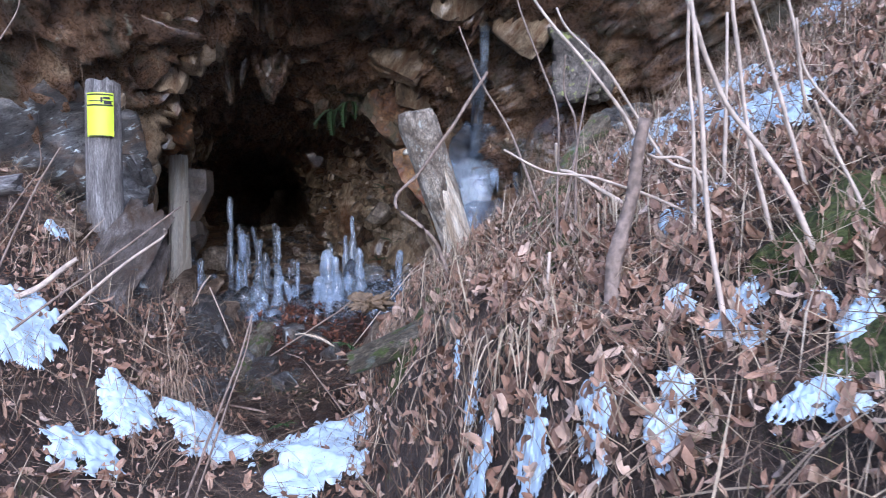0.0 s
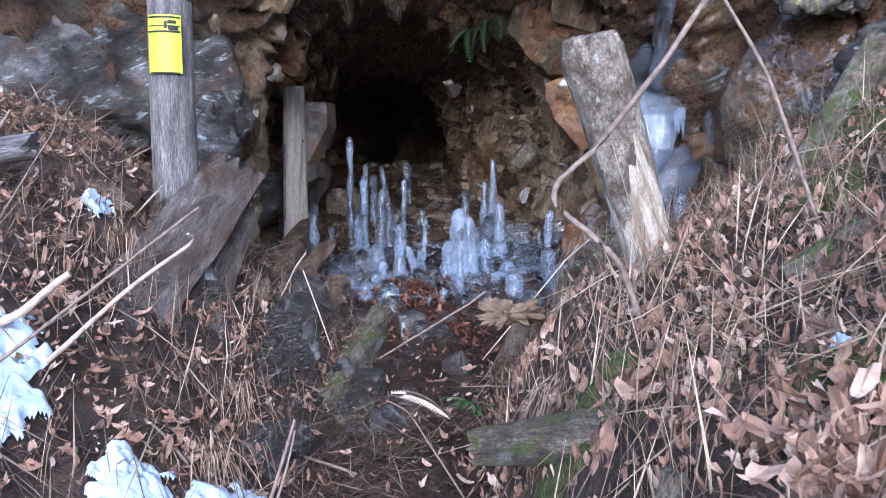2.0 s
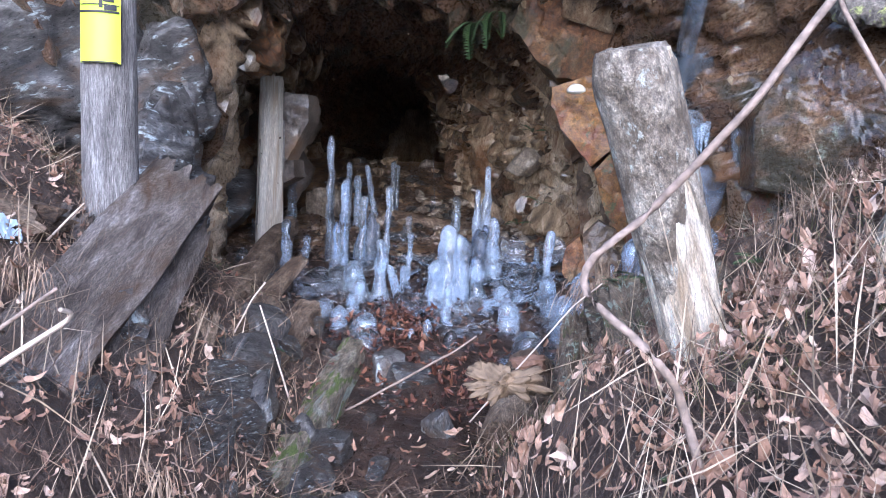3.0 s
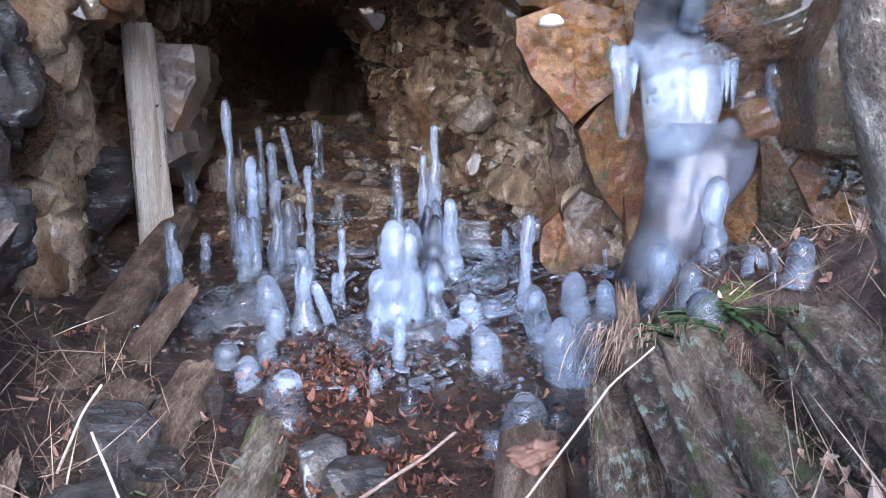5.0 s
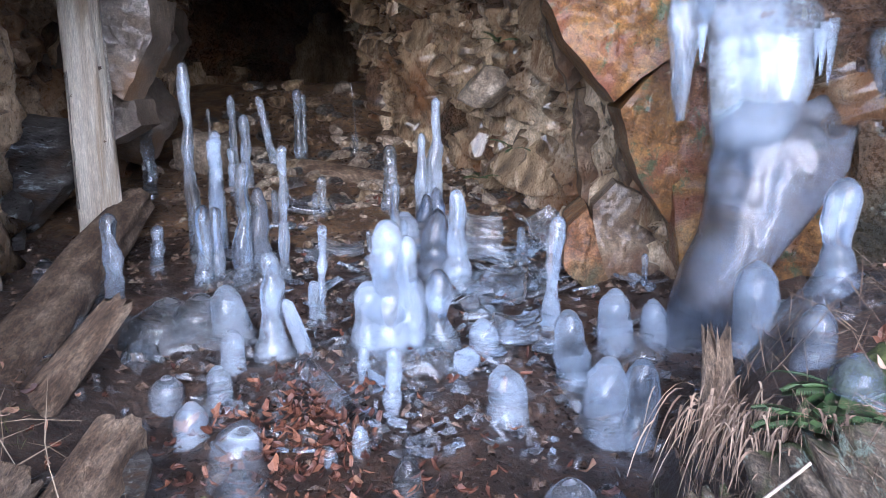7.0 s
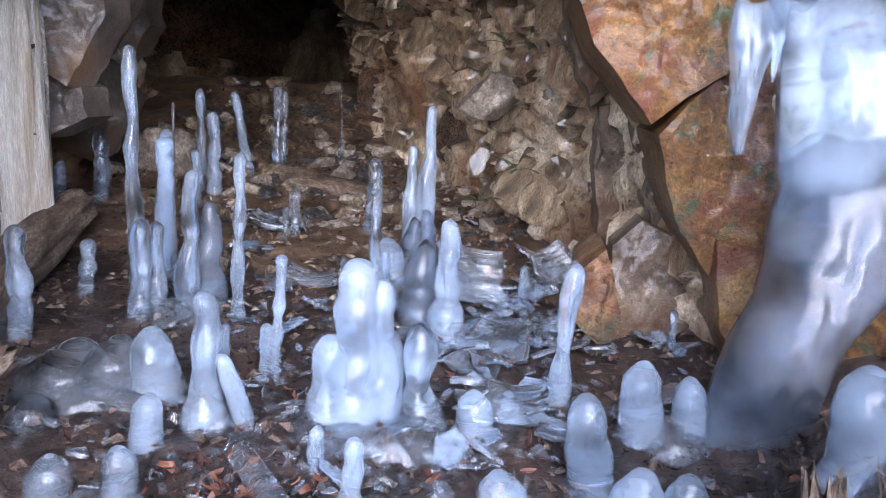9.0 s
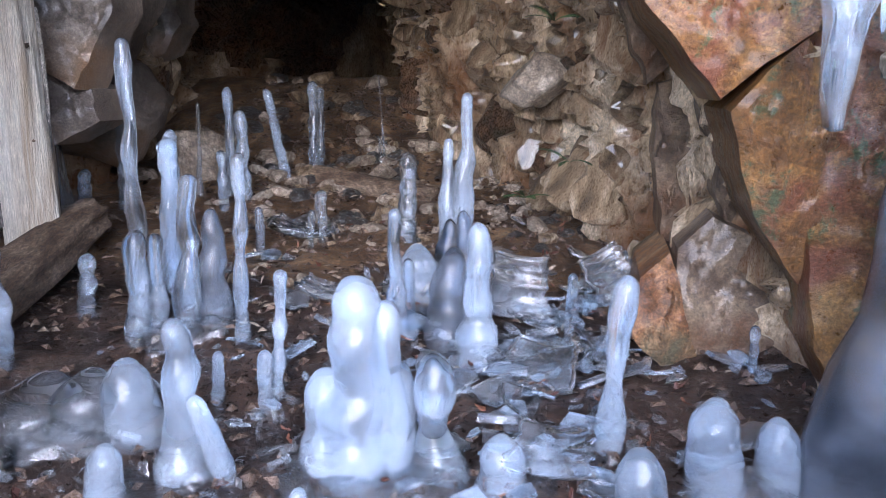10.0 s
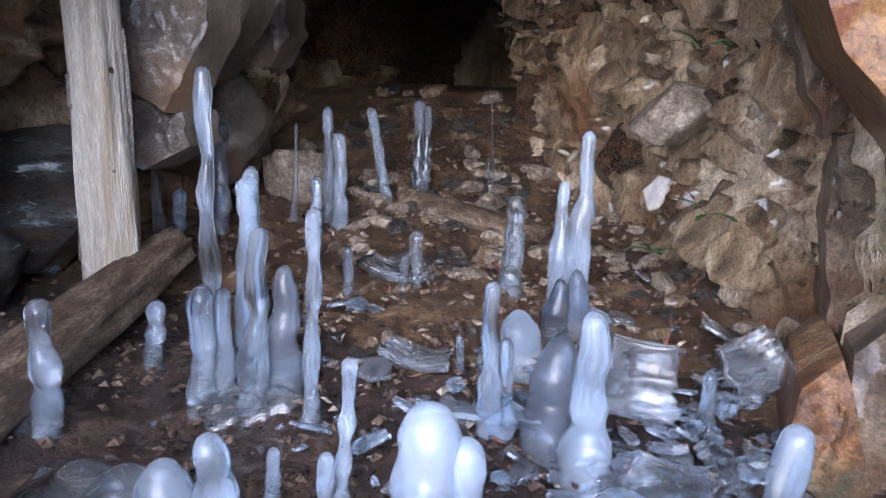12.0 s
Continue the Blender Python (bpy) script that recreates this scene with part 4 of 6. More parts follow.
slab("boulder", [(0.604, 2.133), (0.672, 2.322), (0.788, 2.471), (0.915, 2.592), (1.059, 2.687), (1.350, 2.636), (1.465, 1.925), (1.224, 1.692), (0.943, 1.753), (0.630, 1.815)], 5.3, 0.6, DARK_RUST, "big smooth wet brown rock at the edge of the mouth", 71, lean=(-0.35, 0.1), rough=1.5)
slab("boulder", [(-0.193, 1.330), (-0.191, 1.456), (-0.099, 1.552), (0.001, 1.505), (0.084, 1.351), (0.124, 1.230), (-0.019, 1.135), (-0.122, 1.158)], 6.5, 0.4, RIB_ROCK, "brown angular boulder at the foot of the tunnel wall", 79, lean=(0.1, 0.25), rough=1.4)
slab("boulder", [(-0.312, 1.209), (-0.300, 1.370), (-0.214, 1.445), (-0.182, 1.347), (-0.120, 1.147), (-0.226, 1.120)], 6.45, 0.4, ORANGE_ROCK, "reddish angular boulder at the foot of the tunnel wall", 81, lean=(0.1, 0.25), rough=1.4)
for Y, seed, pts in ((6.74, 91, [(-0.452, 2.395), (-0.351, 2.308), (-0.269, 2.145), (-0.198, 2.008), (-0.293, 1.933), (-0.354, 2.066), (-0.408, 2.195)]),
                     (6.8, 93, [(-0.259, 1.928), (-0.157, 1.960), (-0.102, 1.810), (-0.083, 1.591), (-0.104, 1.404), (-0.207, 1.436), (-0.266, 1.719)]),
                     (6.62, 95, [(-0.160, 1.927), (-0.092, 1.873), (-0.002, 1.717), (0.099, 1.538), (0.135, 1.330), (0.041, 1.359), (-0.071, 1.542), (-0.115, 1.765)])):
    slab("rock_rib", pts, Y, 0.35, RIB_ROCK, "upright brown rib of jointed rock in the tunnel wall", seed, lean=(0.5, 0.2), rough=2.6)
for Y, seed, pts, mat in ((6.95, 111, [(-2.589, 2.382), (-2.336, 2.378), (-2.323, 2.170), (-2.440, 1.879), (-2.596, 1.965)], BLOCK_ROCK),
                          (7.60, 113, [(-2.973, 2.030), (-2.822, 2.453), (-2.640, 2.427), (-2.663, 2.236), (-2.783, 1.959), (-2.968, 1.728)], BLOCK_ROCK),
                          (8.30, 115, [(-3.237, 2.405), (-3.028, 2.551), (-2.887, 2.434), (-2.848, 2.229), (-2.931, 2.062), (-3.180, 1.931)], BLOCK_ROCK),
                          (6.95, 117, [(-2.595, 1.975), (-2.440, 1.869), (-2.417, 1.742), (-2.555, 1.651), (-2.628, 1.764)], BLOCK_ROCK),
                          (7.00, 119, [(-3.470, 2.402), (-2.972, 2.395), (-2.995, 2.059), (-3.170, 1.853), (-3.550, 1.906)], BLOCK_ROCK),
                          (7.05, 121, [(-3.620, 1.879), (-3.231, 1.831), (-3.001, 1.606), (-3.143, 1.364), (-3.706, 1.345)], GREY_ROCK),
                          (8.40, 123, [(-3.522, 1.818), (-3.175, 1.947), (-3.163, 1.454), (-3.456, 1.309)], BLOCK_ROCK),
                          (7.10, 125, [(-3.779, 1.303), (-3.217, 1.335), (-3.067, 1.225), (-3.129, 0.931), (-3.856, 0.820)], GREY_ROCK)):
    slab("rock_block", pts, Y, 0.2, mat, "angular grey-brown block in the tunnel wall behind the prop", seed, lean=(0.6, 0.15), crease=0.03, rough=1.6)
rock("boulder", (1.0, 5.1, 2.72), (0.42, 0.42, 0.5), (0, 10, 0), LICHEN_ROCK, "grey rock with yellow-green lichen on the bank", 73, detail=5)
rock("boulder", (1.25, 4.75, 2.15), (0.42, 0.42, 0.62), (5, 12, 10), GREY_ROCK, "pale grey lichen-covered rock in the bank", 75, detail=5)
rock("white_rock", (-0.70, 7.55, 1.93), (0.26, 0.24, 0.24), (10, 14, 10), PALE_ROCK, "pale angular stone jutting from the tunnel wall", 83)
rock("crumpled_leaf", (-0.33, 3.84, 1.2), (0.2, 0.14, 0.11), (10, -8, 30), TAN_LEAF, "big tan crumpled dead leaf on the trench side", 87, "leaf", detail=5, lump=0.6)
rock("crumpled_leaf", (-0.33, 4.66, 1.06), (0.13, 0.09, 0.06), (10, -8, 30), LEAF, "reddish crumpled dead leaf on an iced log end", 88, "leaf", detail=4, lump=0.35)
for x, y, s, seed in ((-1.35, 4.15, 0.3, 3), (-1.2, 3.95, 0.24, 5), (-1.05, 4.05, 0.2, 6), (-1.4, 4.45, 0.26, 8), (-0.62, 4.3, 0.16, 10), (-0.95, 4.75, 0.18, 12), (-1.55, 3.75, 0.22, 14), (-0.75, 3.7, 0.15, 15)):
    rock("stone", (x, y, ground(x, y) + 0.02), (s, s * 0.8, s * 0.7), (0, seed * 9, seed * 40), GREY_ROCK, "dark damp stone lying in the trench", 100 + seed, "stone")

# blocks of the tunnel walls, set into the face
SHAPES = []
for i in range(10):
    bm = rock_mesh((1, 0.7, 0.8), 200 + i, detail=3, planes=7, lump=0.025)
    me = bpy.data.meshes.new("stone_block")
    bm.to_mesh(me)
    bm.free()
    me.materials.append((ROCK, ROCK, DARK_RUST, ROCK, ROCK)[i % 5])
    SHAPES.append(me)
DARK_SHAPES = []
for me in SHAPES[:5]:
    dark = me.copy()
    dark.materials.clear()
    dark.materials.append(GREY_ROCK)
    DARK_SHAPES.append(dark)
rnd = random.Random(5)


def set_block(y, k, s, sink=-0.02):
    p = shell(y, k)
    n = (shell(y, min(1, k + 0.01)) - shell(y, max(0, k - 0.01))).cross(shell(y + 0.05, k) - shell(y - 0.05, k)).normalized()
    ob = new("stone_block", rnd.choice(SHAPES))
    ob.parent = wall
    ob.matrix_world = Matrix.Translation(p - n * (0.02 - sink * s)) @ pose(0, 0, 0, rnd.uniform(-20, 20), rnd.uniform(5, 40), rnd.uniform(-25, 25)) @ Matrix.Diagonal((s, s * rnd.uniform(0.6, 0.9), s * rnd.uniform(0.7, 1.5), 1))


for i in range(150):
    set_block(rnd.uniform(6.5, 9.3), rnd.uniform(0.03, 0.36), rnd.choice((0.14, 0.18, 0.22, 0.3)))
for i in range(70):
    set_block(rnd.uniform(5.4, 8.8), rnd.uniform(0.64, 0.97), rnd.choice((0.2, 0.26, 0.34, 0.42)))
for i in range(26):
    set_block(rnd.uniform(5.5, 6.7), rnd.choice((rnd.uniform(0.28, 0.42), rnd.uniform(0.66, 0.76))), rnd.choice((0.25, 0.35, 0.45)), -0.12)

# rubble on the tunnel floor
PEBBLES = []
for i in range(8):
    bm = rock_mesh((1, 0.75, 0.5), 300 + i, detail=2, planes=6, lump=0.04)
    me = bpy.data.meshes.new("rubble_stone")
    bm.to_mesh(me)
    bm.free()
    me.materials.append((PALE_ROCK, ROCK, PALE_ROCK, GREY_ROCK)[i % 4])
    PEBBLES.append(me)


def pebble(x, y, s):
    ob = new("rubble_stone", rnd.choice(PEBBLES))
    ob.matrix_world = pose(x, y, ground(x, y) + 0.1 * s, rnd.uniform(-25, 25), rnd.uniform(-25, 25), rnd.uniform(0, 360)) @ Matrix.Scale(s, 4)
    tagged(ob, "small broken stone in the rubble of the tunnel floor", "stone", "rubble stones")


for i in range(120):
    pebble(rnd.gauss(-1.55, 0.28), rnd.uniform(7.3, 8.7), rnd.uniform(0.05, 0.14))
for i in range(70):
    pebble(rnd.uniform(-2.9, -1.5), rnd.uniform(8.0, 9.6), rnd.uniform(0.06, 0.2))
for i in range(60):
    pebble(rnd.uniform(-2.6, -0.4), rnd.uniform(6.6, 7.6), rnd.uniform(0.03, 0.09))
for i in range(40):
    y = rnd.uniform(6.6, 8.2)
    pebble(lerp(RINGS, y)[2] - rnd.uniform(0.05, 0.35), y, rnd.uniform(0.05, 0.12))

for i in range(48):
    x, y = rnd.uniform(-1.5, -0.7), rnd.uniform(3.2, 4.9)
    s = rnd.choice((0.05, 0.07, 0.1, 0.12, 0.2))
    ob = new("trench_stone", rnd.choice(DARK_SHAPES))
    ob.matrix_world = pose(x, y, ground(x, y) + 0.02 * s, rnd.uniform(-30, 30), rnd.uniform(-30, 30), rnd.uniform(0, 360)) @ Matrix.Scale(s, 4)
    tagged(ob, "dark broken stone among the debris of the trench", "stone", "stones in the trench")

# ---- timber ----
timber("fallen_log", (-1.88, 5.00, 1.10), (-2.41, 6.90, 1.37), 0.105, 0.08, OLD_LOG, "brown rotten log lying in front of the wooden prop, iced over", "log", 20.2, knot=0.25, rough=0.16, end=0.06, sides=40)
timber("broken_plank", (-1.735, 5.02, 1.10), (-1.69, 5.46, 1.31), 0.075, 0.05, OLD_LOG, "broken piece of pale brown wood on the trench floor", "log", 23.2, flat=0.45, end=0.08, rough=0.2)
timber("rotten_log", (-1.95, 8.2, 1.40), (-1.2, 7.85, 1.36), 0.065, 0.06, OLD_LOG, "rotten brown log half buried in the rubble", "log", 26.1, knot=0.25)
timber("log_stub", (-1.47, 4.1, 1.06), (-1.5, 4.68, 1.18), 0.085, 0.07, OLD_LOG, "short brown log end lying in the trench", "log", 29.4, end=0.05, rough=0.18, sides=36)
timber("log_stub", (-1.32, 4.2, 1.0), (-1.45, 5.0, 1.11), 0.075, 0.07, OLD_LOG, "dark brown log end glazed with ice in the trench", "log", 31.4, end=0.05, knot=0.2, rough=0.16, sides=36)
timber("log_stub", (-1.72, 4.25, 1.2), (-1.66, 4.72, 1.26), 0.07, 0.06, OLD_LOG, "short brown log end lying in the trench", "log", 32.4, end=0.05, rough=0.18)
timber("mossy_log", (-1.03, 3.75, 0.78), (-1.17, 4.9, 0.95), 0.085, 0.085, MOSSY_LOG, "lichen-covered log lying along the trench", "log", 34.4, rough=0.14, knot=0.2, sides=36)
timber("log_stub", (-0.36, 4.25, 0.84), (-0.34, 4.84, 0.98), 0.11, 0.1, OLD_LOG, "short sawn log end in the trench", "log", 37.4)
timber("mossy_log", (-0.12, 3.98, 1.08), (-0.14, 4.62, 1.21), 0.075, 0.07, LEDGE_WOOD, "weathered lichen-covered log end at the edge of the ledge", "log", 141.0, rough=0.4, knot=0.5, end=0.1, sides=60, rings=60)
timber("mossy_log", (0.07, 3.9, 1.2), (0.05, 4.6, 1.31), 0.13, 0.12, LEDGE_WOOD, "thick mossy log with pale green lichen on the ledge", "log", 143.0, rough=0.45, knot=0.6, end=0.16, sides=72, rings=64)
timber("mossy_log", (0.32, 3.95, 1.36), (0.3, 4.5, 1.44), 0.1, 0.09, LEDGE_WOOD, "mossy lichen-covered log on the ledge", "log", 145.0, rough=0.4, knot=0.6, end=0.12, sides=60, rings=60)
timber("stump", (-0.04, 4.98, 1.2), (-0.06, 5.0, 1.40), 0.045, 0.03, OLD_LOG, "small splintered stump on the ledge", "stump", 47.4, end=0.12)
for a, b, w, t, seed, words in (((-1.55, 3.30, 1.20), (-1.74, 4.40, 1.73), 0.27, 0.12, 49, "broad splintered slab of dark rotten timber below the post"),
                                ((-1.40, 3.42, 1.06), (-1.68, 4.32, 1.55), 0.17, 0.1, 51, "splintered slab of brown rotten timber on the bank"),
                                ((-1.28, 3.55, 0.94), (-1.52, 4.15, 1.24), 0.13, 0.08, 53, "narrow splintered slab of brown rotten timber on the bank"),
                                ((-1.72, 3.25, 1.30), (-1.92, 3.95, 1.60), 0.16, 0.08, 55, "dark splintered plank lying against the slabs")):
    long = (Vector(b) - Vector(a)).length
    way = (Vector(b) - Vector(a)).normalized()
    side = way.cross(Vector((0.6, -0.35, 0.7))).normalized()
    ob = thing("splintered_timber", words, "timber")
    ob.matrix_world = Matrix.Translation(a) @ Matrix((side, way.cross(side), way)).transposed().to_4x4()
    wood = ROTTEN_GREY if seed != 53 else OLD_LOG
    part("board", split_mesh(long, w, t, seed), wood, ob)
    for k in range(4):
        sliver = part("splinter", log_mesh(long * (0.3 + 0.06 * k), 0.011, 0.006, seed + k * 3.3, sides=8, rings=12, rough=0.3, end=0.03, flat=0.6), wood, ob)
        sliver.matrix_local = pose(w * (0.28 * k - 0.42), t * 0.52, long * (0.08 + 0.17 * ((k * 2) % 4)), 3 * k - 4, 2 - 2 * k, 0)
timber("fallen_log", (-3.0, 3.3, 1.86), (-1.8, 3.72, 1.58), 0.11, 0.075, OLD_LOG, "brown fallen log with a broken end on the bank", "log", 53.4, end=0.1, knot=0.25)
timber("broken_branch", (-2.7, 3.1, 1.66), (-1.82, 3.24, 1.80), 0.06, 0.045, WEATHERED, "grey weathered branch with a broken end", "branch", 55.4, end=0.05, knot=0.2)
timber("mossy_log", (-0.28, 3.0, 1.0), (0.1, 2.72, 1.16), 0.05, 0.06, MOSSY_LOG, "mossy log half buried in the bank", "log", 57.4, knot=0.3)
timber("mossy_stub", (0.1, 2.27, 0.95), (0.15, 2.33, 1.22), 0.035, 0.03, MOSSY_LOG, "small mossy stick standing in the leaves", "branch", 59.4)
timber("mossy_root", (0.45, 3.3, 1.45), (0.95, 4.1, 2.15), 0.09, 0.06, MOSSY_LOG, "mossy root along the edge of the bank", "root", 61.4, knot=0.3)
timber("mossy_root", (0.4, 2.75, 1.45), (1.3, 3.35, 1.98), 0.05, 0.04, MOSSY_LOG, "mossy root along the bank", "root", 63.4, knot=0.3)
bm = bmesh.new()
bmesh.ops.create_uvsphere(bm, u_segments=14, v_segments=8, radius=1)
for v in bm.verts:
    v.co = Vector((v.co.x * 0.055, v.co.y * 0.045, v.co.z * 0.04 * (0.5 if v.co.z < 0 else 1))) * (1 + 0.15 * noise.noise(v.co * 2))
fungus = tagged(part("bracket_fungus", bm, FUNGUS), "white bracket on the rock edge beside the slab", "fungus")
fungus.location = (-0.27, 6.06, 2.32)


# ---- ice on the wall, crusts and broken plates ----
def ice_sheet(rows, thick, seed):
    """A frozen flow: rows of (left x, right x, y, z) from the top down, bulging, with a closed back."""
    bm = bmesh.new()
    cols, sub = 26, 6
    fine = []
    for a, b in zip(rows, rows[1:]):
        fine += [[p + (q - p) * (k / sub) for p, q in zip(a, b)] for k in range(sub)]
    fine.append(list(rows[-1]))
    front, back = [], []
    for row_at, (xl, xr, y, z) in enumerate(fine):
        f, g = [], []
        along = min(1.0, 0.15 + 5 * row_at / len(fine)) * min(1.0, 0.1 + 3.5 * (1 - row_at / (len(fine) - 1)))
        for j in range(cols + 1):
            u = j / cols
            edge = math.sin(math.pi * u) ** 0.6
            x = xl + (xr - xl) * u
            q = Vector((x * 16 + seed, z * 3.5, 0))
            ripple = 0.018 * noise.noise(q) + 0.010 * noise.noise(q * 2.3) + 0.006 * noise.noise(Vector((x * 20, z * 22, seed)))
            f.append(bm.verts.new((x + 0.008 * noise.noise(Vector((z * 9, seed, j))), y - thick * edge * along - ripple * edge, z + (0.02 + 0.05 * (1 - along)) * noise.noise(Vector((x * 12, seed, 5))))))
            g.append(bm.verts.new((x, y + 0.05, z)))
        front.append(f)
        back.append(g)
    for i in range(len(fine) - 1):
        for j in range(cols):
            bm.faces.new((front[i][j], front[i + 1][j], front[i + 1][j + 1], front[i][j + 1]))
            bm.faces.new((back[i][j], back[i][j + 1], back[i + 1][j + 1], back[i + 1][j]))
        bm.faces.new((front[i][0], back[i][0], back[i + 1][0], front[i + 1][0]))
        bm.faces.new((front[i][-1], front[i + 1][-1], back[i + 1][-1], back[i][-1]))
    for j in range(cols):
        bm.faces.new((front[0][j], front[0][j + 1], back[0][j + 1], back[0][j]))
        bm.faces.new((front[-1][j], back[-1][j], back[-1][j + 1], front[-1][j + 1]))
    return bm


flow = thing("ice_flow", "frozen waterfall of white and smoky ice on the rust-brown rock", "ice flow")
part("ice_curtain", ice_sheet([(0.10, 0.49, 6.04, 2.28), (0.05, 0.48, 6.0, 2.22), (0.09, 0.44, 5.95, 2.1), (0.10, 0.41, 5.92, 1.95), (0.12, 0.36, 5.92, 1.8), (0.15, 0.31, 5.95, 1.72), (0.18, 0.27, 5.98, 1.66)], 0.10, 3.0), ICE, flow, "bright white ice curtain")
part("ice_apron", ice_sheet([(0.24, 0.48, 5.97, 1.9), (0.15, 0.57, 5.94, 1.82), (0.12, 0.55, 5.91, 1.7), (0.11, 0.47, 5.88, 1.58), (0.09, 0.38, 5.85, 1.48), (0.04, 0.31, 5.83, 1.38), (0.0, 0.27, 5.8, 1.25), (0.0, 0.22, 5.8, 0.95)], 0.10, 9.0), SMOKY_ICE, flow, "smoky grey ice apron")
part("ice_column", ice_sheet([(0.33, 0.40, 5.36, 3.15), (0.325, 0.39, 5.46, 2.95), (0.31, 0.375, 5.56, 2.8), (0.29, 0.36, 5.66, 2.65), (0.265, 0.335, 5.74, 2.5), (0.24, 0.31, 5.84, 2.38), (0.22, 0.33, 5.92, 2.26)], 0.06, 12.0), WHITE_ICE, flow, "long clear ice column above the curtain")
part("ice_column", ice_sheet([(0.28, 0.32, 5.5, 2.9), (0.26, 0.30, 5.62, 2.72), (0.245, 0.275, 5.74, 2.52), (0.24, 0.27, 5.84, 2.4)], 0.035, 13.0), ICE, flow, "thin clear ice column")
part("ice_veil", ice_sheet([(0.2, 0.44, 5.82, 2.5), (0.1, 0.46, 5.9, 2.42), (0.06, 0.48, 5.95, 2.34), (0.06, 0.48, 5.97, 2.22)], 0.05, 6.0), SMOKY_ICE, flow, "thin smoky ice veil")
part("ice_strand", ice_sheet([(-0.02, 0.12, 6.0, 2.22), (-0.03, 0.1, 5.98, 2.14), (-0.01, 0.06, 5.98, 2.05), (0.0, 0.05, 5.99, 1.92), (0.02, 0.04, 6.0, 1.84)], 0.03, 5.0), ICE, flow)
for x, z, h, r in ((0.42, 2.14, 0.16, 0.014), (0.445, 2.15, 0.2, 0.016), (0.40, 2.12, 0.12, 0.012), (0.06, 2.14, 0.12, 0.012), (0.36, 2.95, 0.56, 0.034), (0.32, 2.85, 0.42, 0.026), (0.29, 2.7, 0.36, 0.015), (0.39, 2.9, 0.3, 0.02)):
    bm = bmesh.new()
    rows = []
    for i in range(15):
        k = i / 14
        rows.append([bm.verts.new(((r * (1 - k) ** 0.7 + 0.002) * (1 + 0.2 * noise.noise(Vector((k * h * 25, x * 90, 0)))) * math.cos(a * math.pi / 5), (r * (1 - k) ** 0.7 + 0.002) * math.sin(a * math.pi / 5), -k * h)) for a in range(10)])
    for i in range(14):
        for j in range(10):
            bm.faces.new((rows[i][j], rows[i + 1][j], rows[i + 1][(j + 1) % 10], rows[i][(j + 1) % 10]))
    bm.faces.new(rows[-1])
    bm.faces.new(rows[0][::-1])
    ob = part("icicle", bm, ICE, flow)
    ob.location = (x, 5.9 if z < 2.5 else 6.02, z)
tagged(part("hanging_ice", ice_sheet([(0.58, 0.64, 5.93, 2.16), (0.57, 0.70, 5.92, 2.08), (0.58, 0.67, 5.92, 2.0), (0.59, 0.63, 5.93, 1.92), (0.605, 0.615, 5.94, 1.86)], 0.04, 7.0), ICE), "small hanging curtain of clear ice on the rock", "icicle")
tagged(part("hanging_ice", ice_sheet([(0.5, 0.68, 5.93, 2.56), (0.52, 0.66, 5.91, 2.46), (0.54, 0.63, 5.9, 2.38), (0.57, 0.6, 5.91, 2.3)], 0.04, 8.0), ICE), "small hanging curtain of clear ice on the rock", "icicle")


def mound(name, x, y, rx, ry, h, material, label, category, seed, lift=0.0, rag=0.35, rings=9, sides=44):
    """A low uneven sheet that lies on the ground: snow, an ice crust, moss."""
    bm = bmesh.new()
    rows = []
    for i in range(1, rings + 1):
        k = i / rings
        row = []
        for j in range(sides):
            a = 2 * math.pi * j / sides
            d = Vector((math.cos(a), math.sin(a), seed))
            r = k * (1 + rag * noise.noise(d * 1.6) + rag * 0.7 * noise.noise(d * 4.3) + rag * 0.4 * noise.noise(d * 9.0))
            px, py = x + rx * r * math.cos(a), y + ry * r * math.sin(a)
            top = h * (1 - k ** 3) * (1 + 0.5 * noise.noise(Vector((px * 9, py * 9, seed)))) - (0.03 if i == rings else 0)
            row.append(bm.verts.new((px - x, py - y, ground(px, py) + lift + top + 0.01 * noise.noise(Vector((px * 25, py * 25, seed))))))
        rows.append(row)
    c = bm.verts.new((0, 0, ground(x, y) + lift + h))
    for j in range(sides):
        bm.faces.new((c, rows[0][j], rows[0][(j + 1) % sides]))
    for i in range(rings - 1):
        for j in range(sides):
            bm.faces.new((rows[i][j], rows[i + 1][j], rows[i + 1][(j + 1) % sides], rows[i][(j + 1) % sides]))
    ob = part(name, bm, material)
    ob.location = (x, y, 0)
    return tagged(ob, label, category)


for i, (x, y, rx, ry, h) in enumerate(((-0.84, 5.70, 0.3, 0.2, 0.06), (-1.65, 5.72, 0.28, 0.16, 0.06), (-0.1, 5.82, 0.16, 0.12, 0.05), (-0.3, 5.5, 0.11, 0.1, 0.04), (-1.36, 5.32, 0.1, 0.12, 0.04), (-1.28, 5.68, 0.12, 0.1, 0.05),
                                   (-1.65, 6.28, 0.24, 0.14, 0.05), (0.16, 5.1, 0.2, 0.16, 0.05), (0.4, 5.3, 0.3, 0.25, 0.05), (-0.4, 4.9, 0.13, 0.12, 0.04), (-2.2, 6.05, 0.18, 0.12, 0.06), (-0.55, 5.75, 0.1, 0.08, 0.03))):
    mound("ice_crust", x, y, rx * 0.75, ry * 0.75, h * 0.8, CLEAR_ICE, "low uneven crust of clear ice on the floor", "ice", 11 + i)


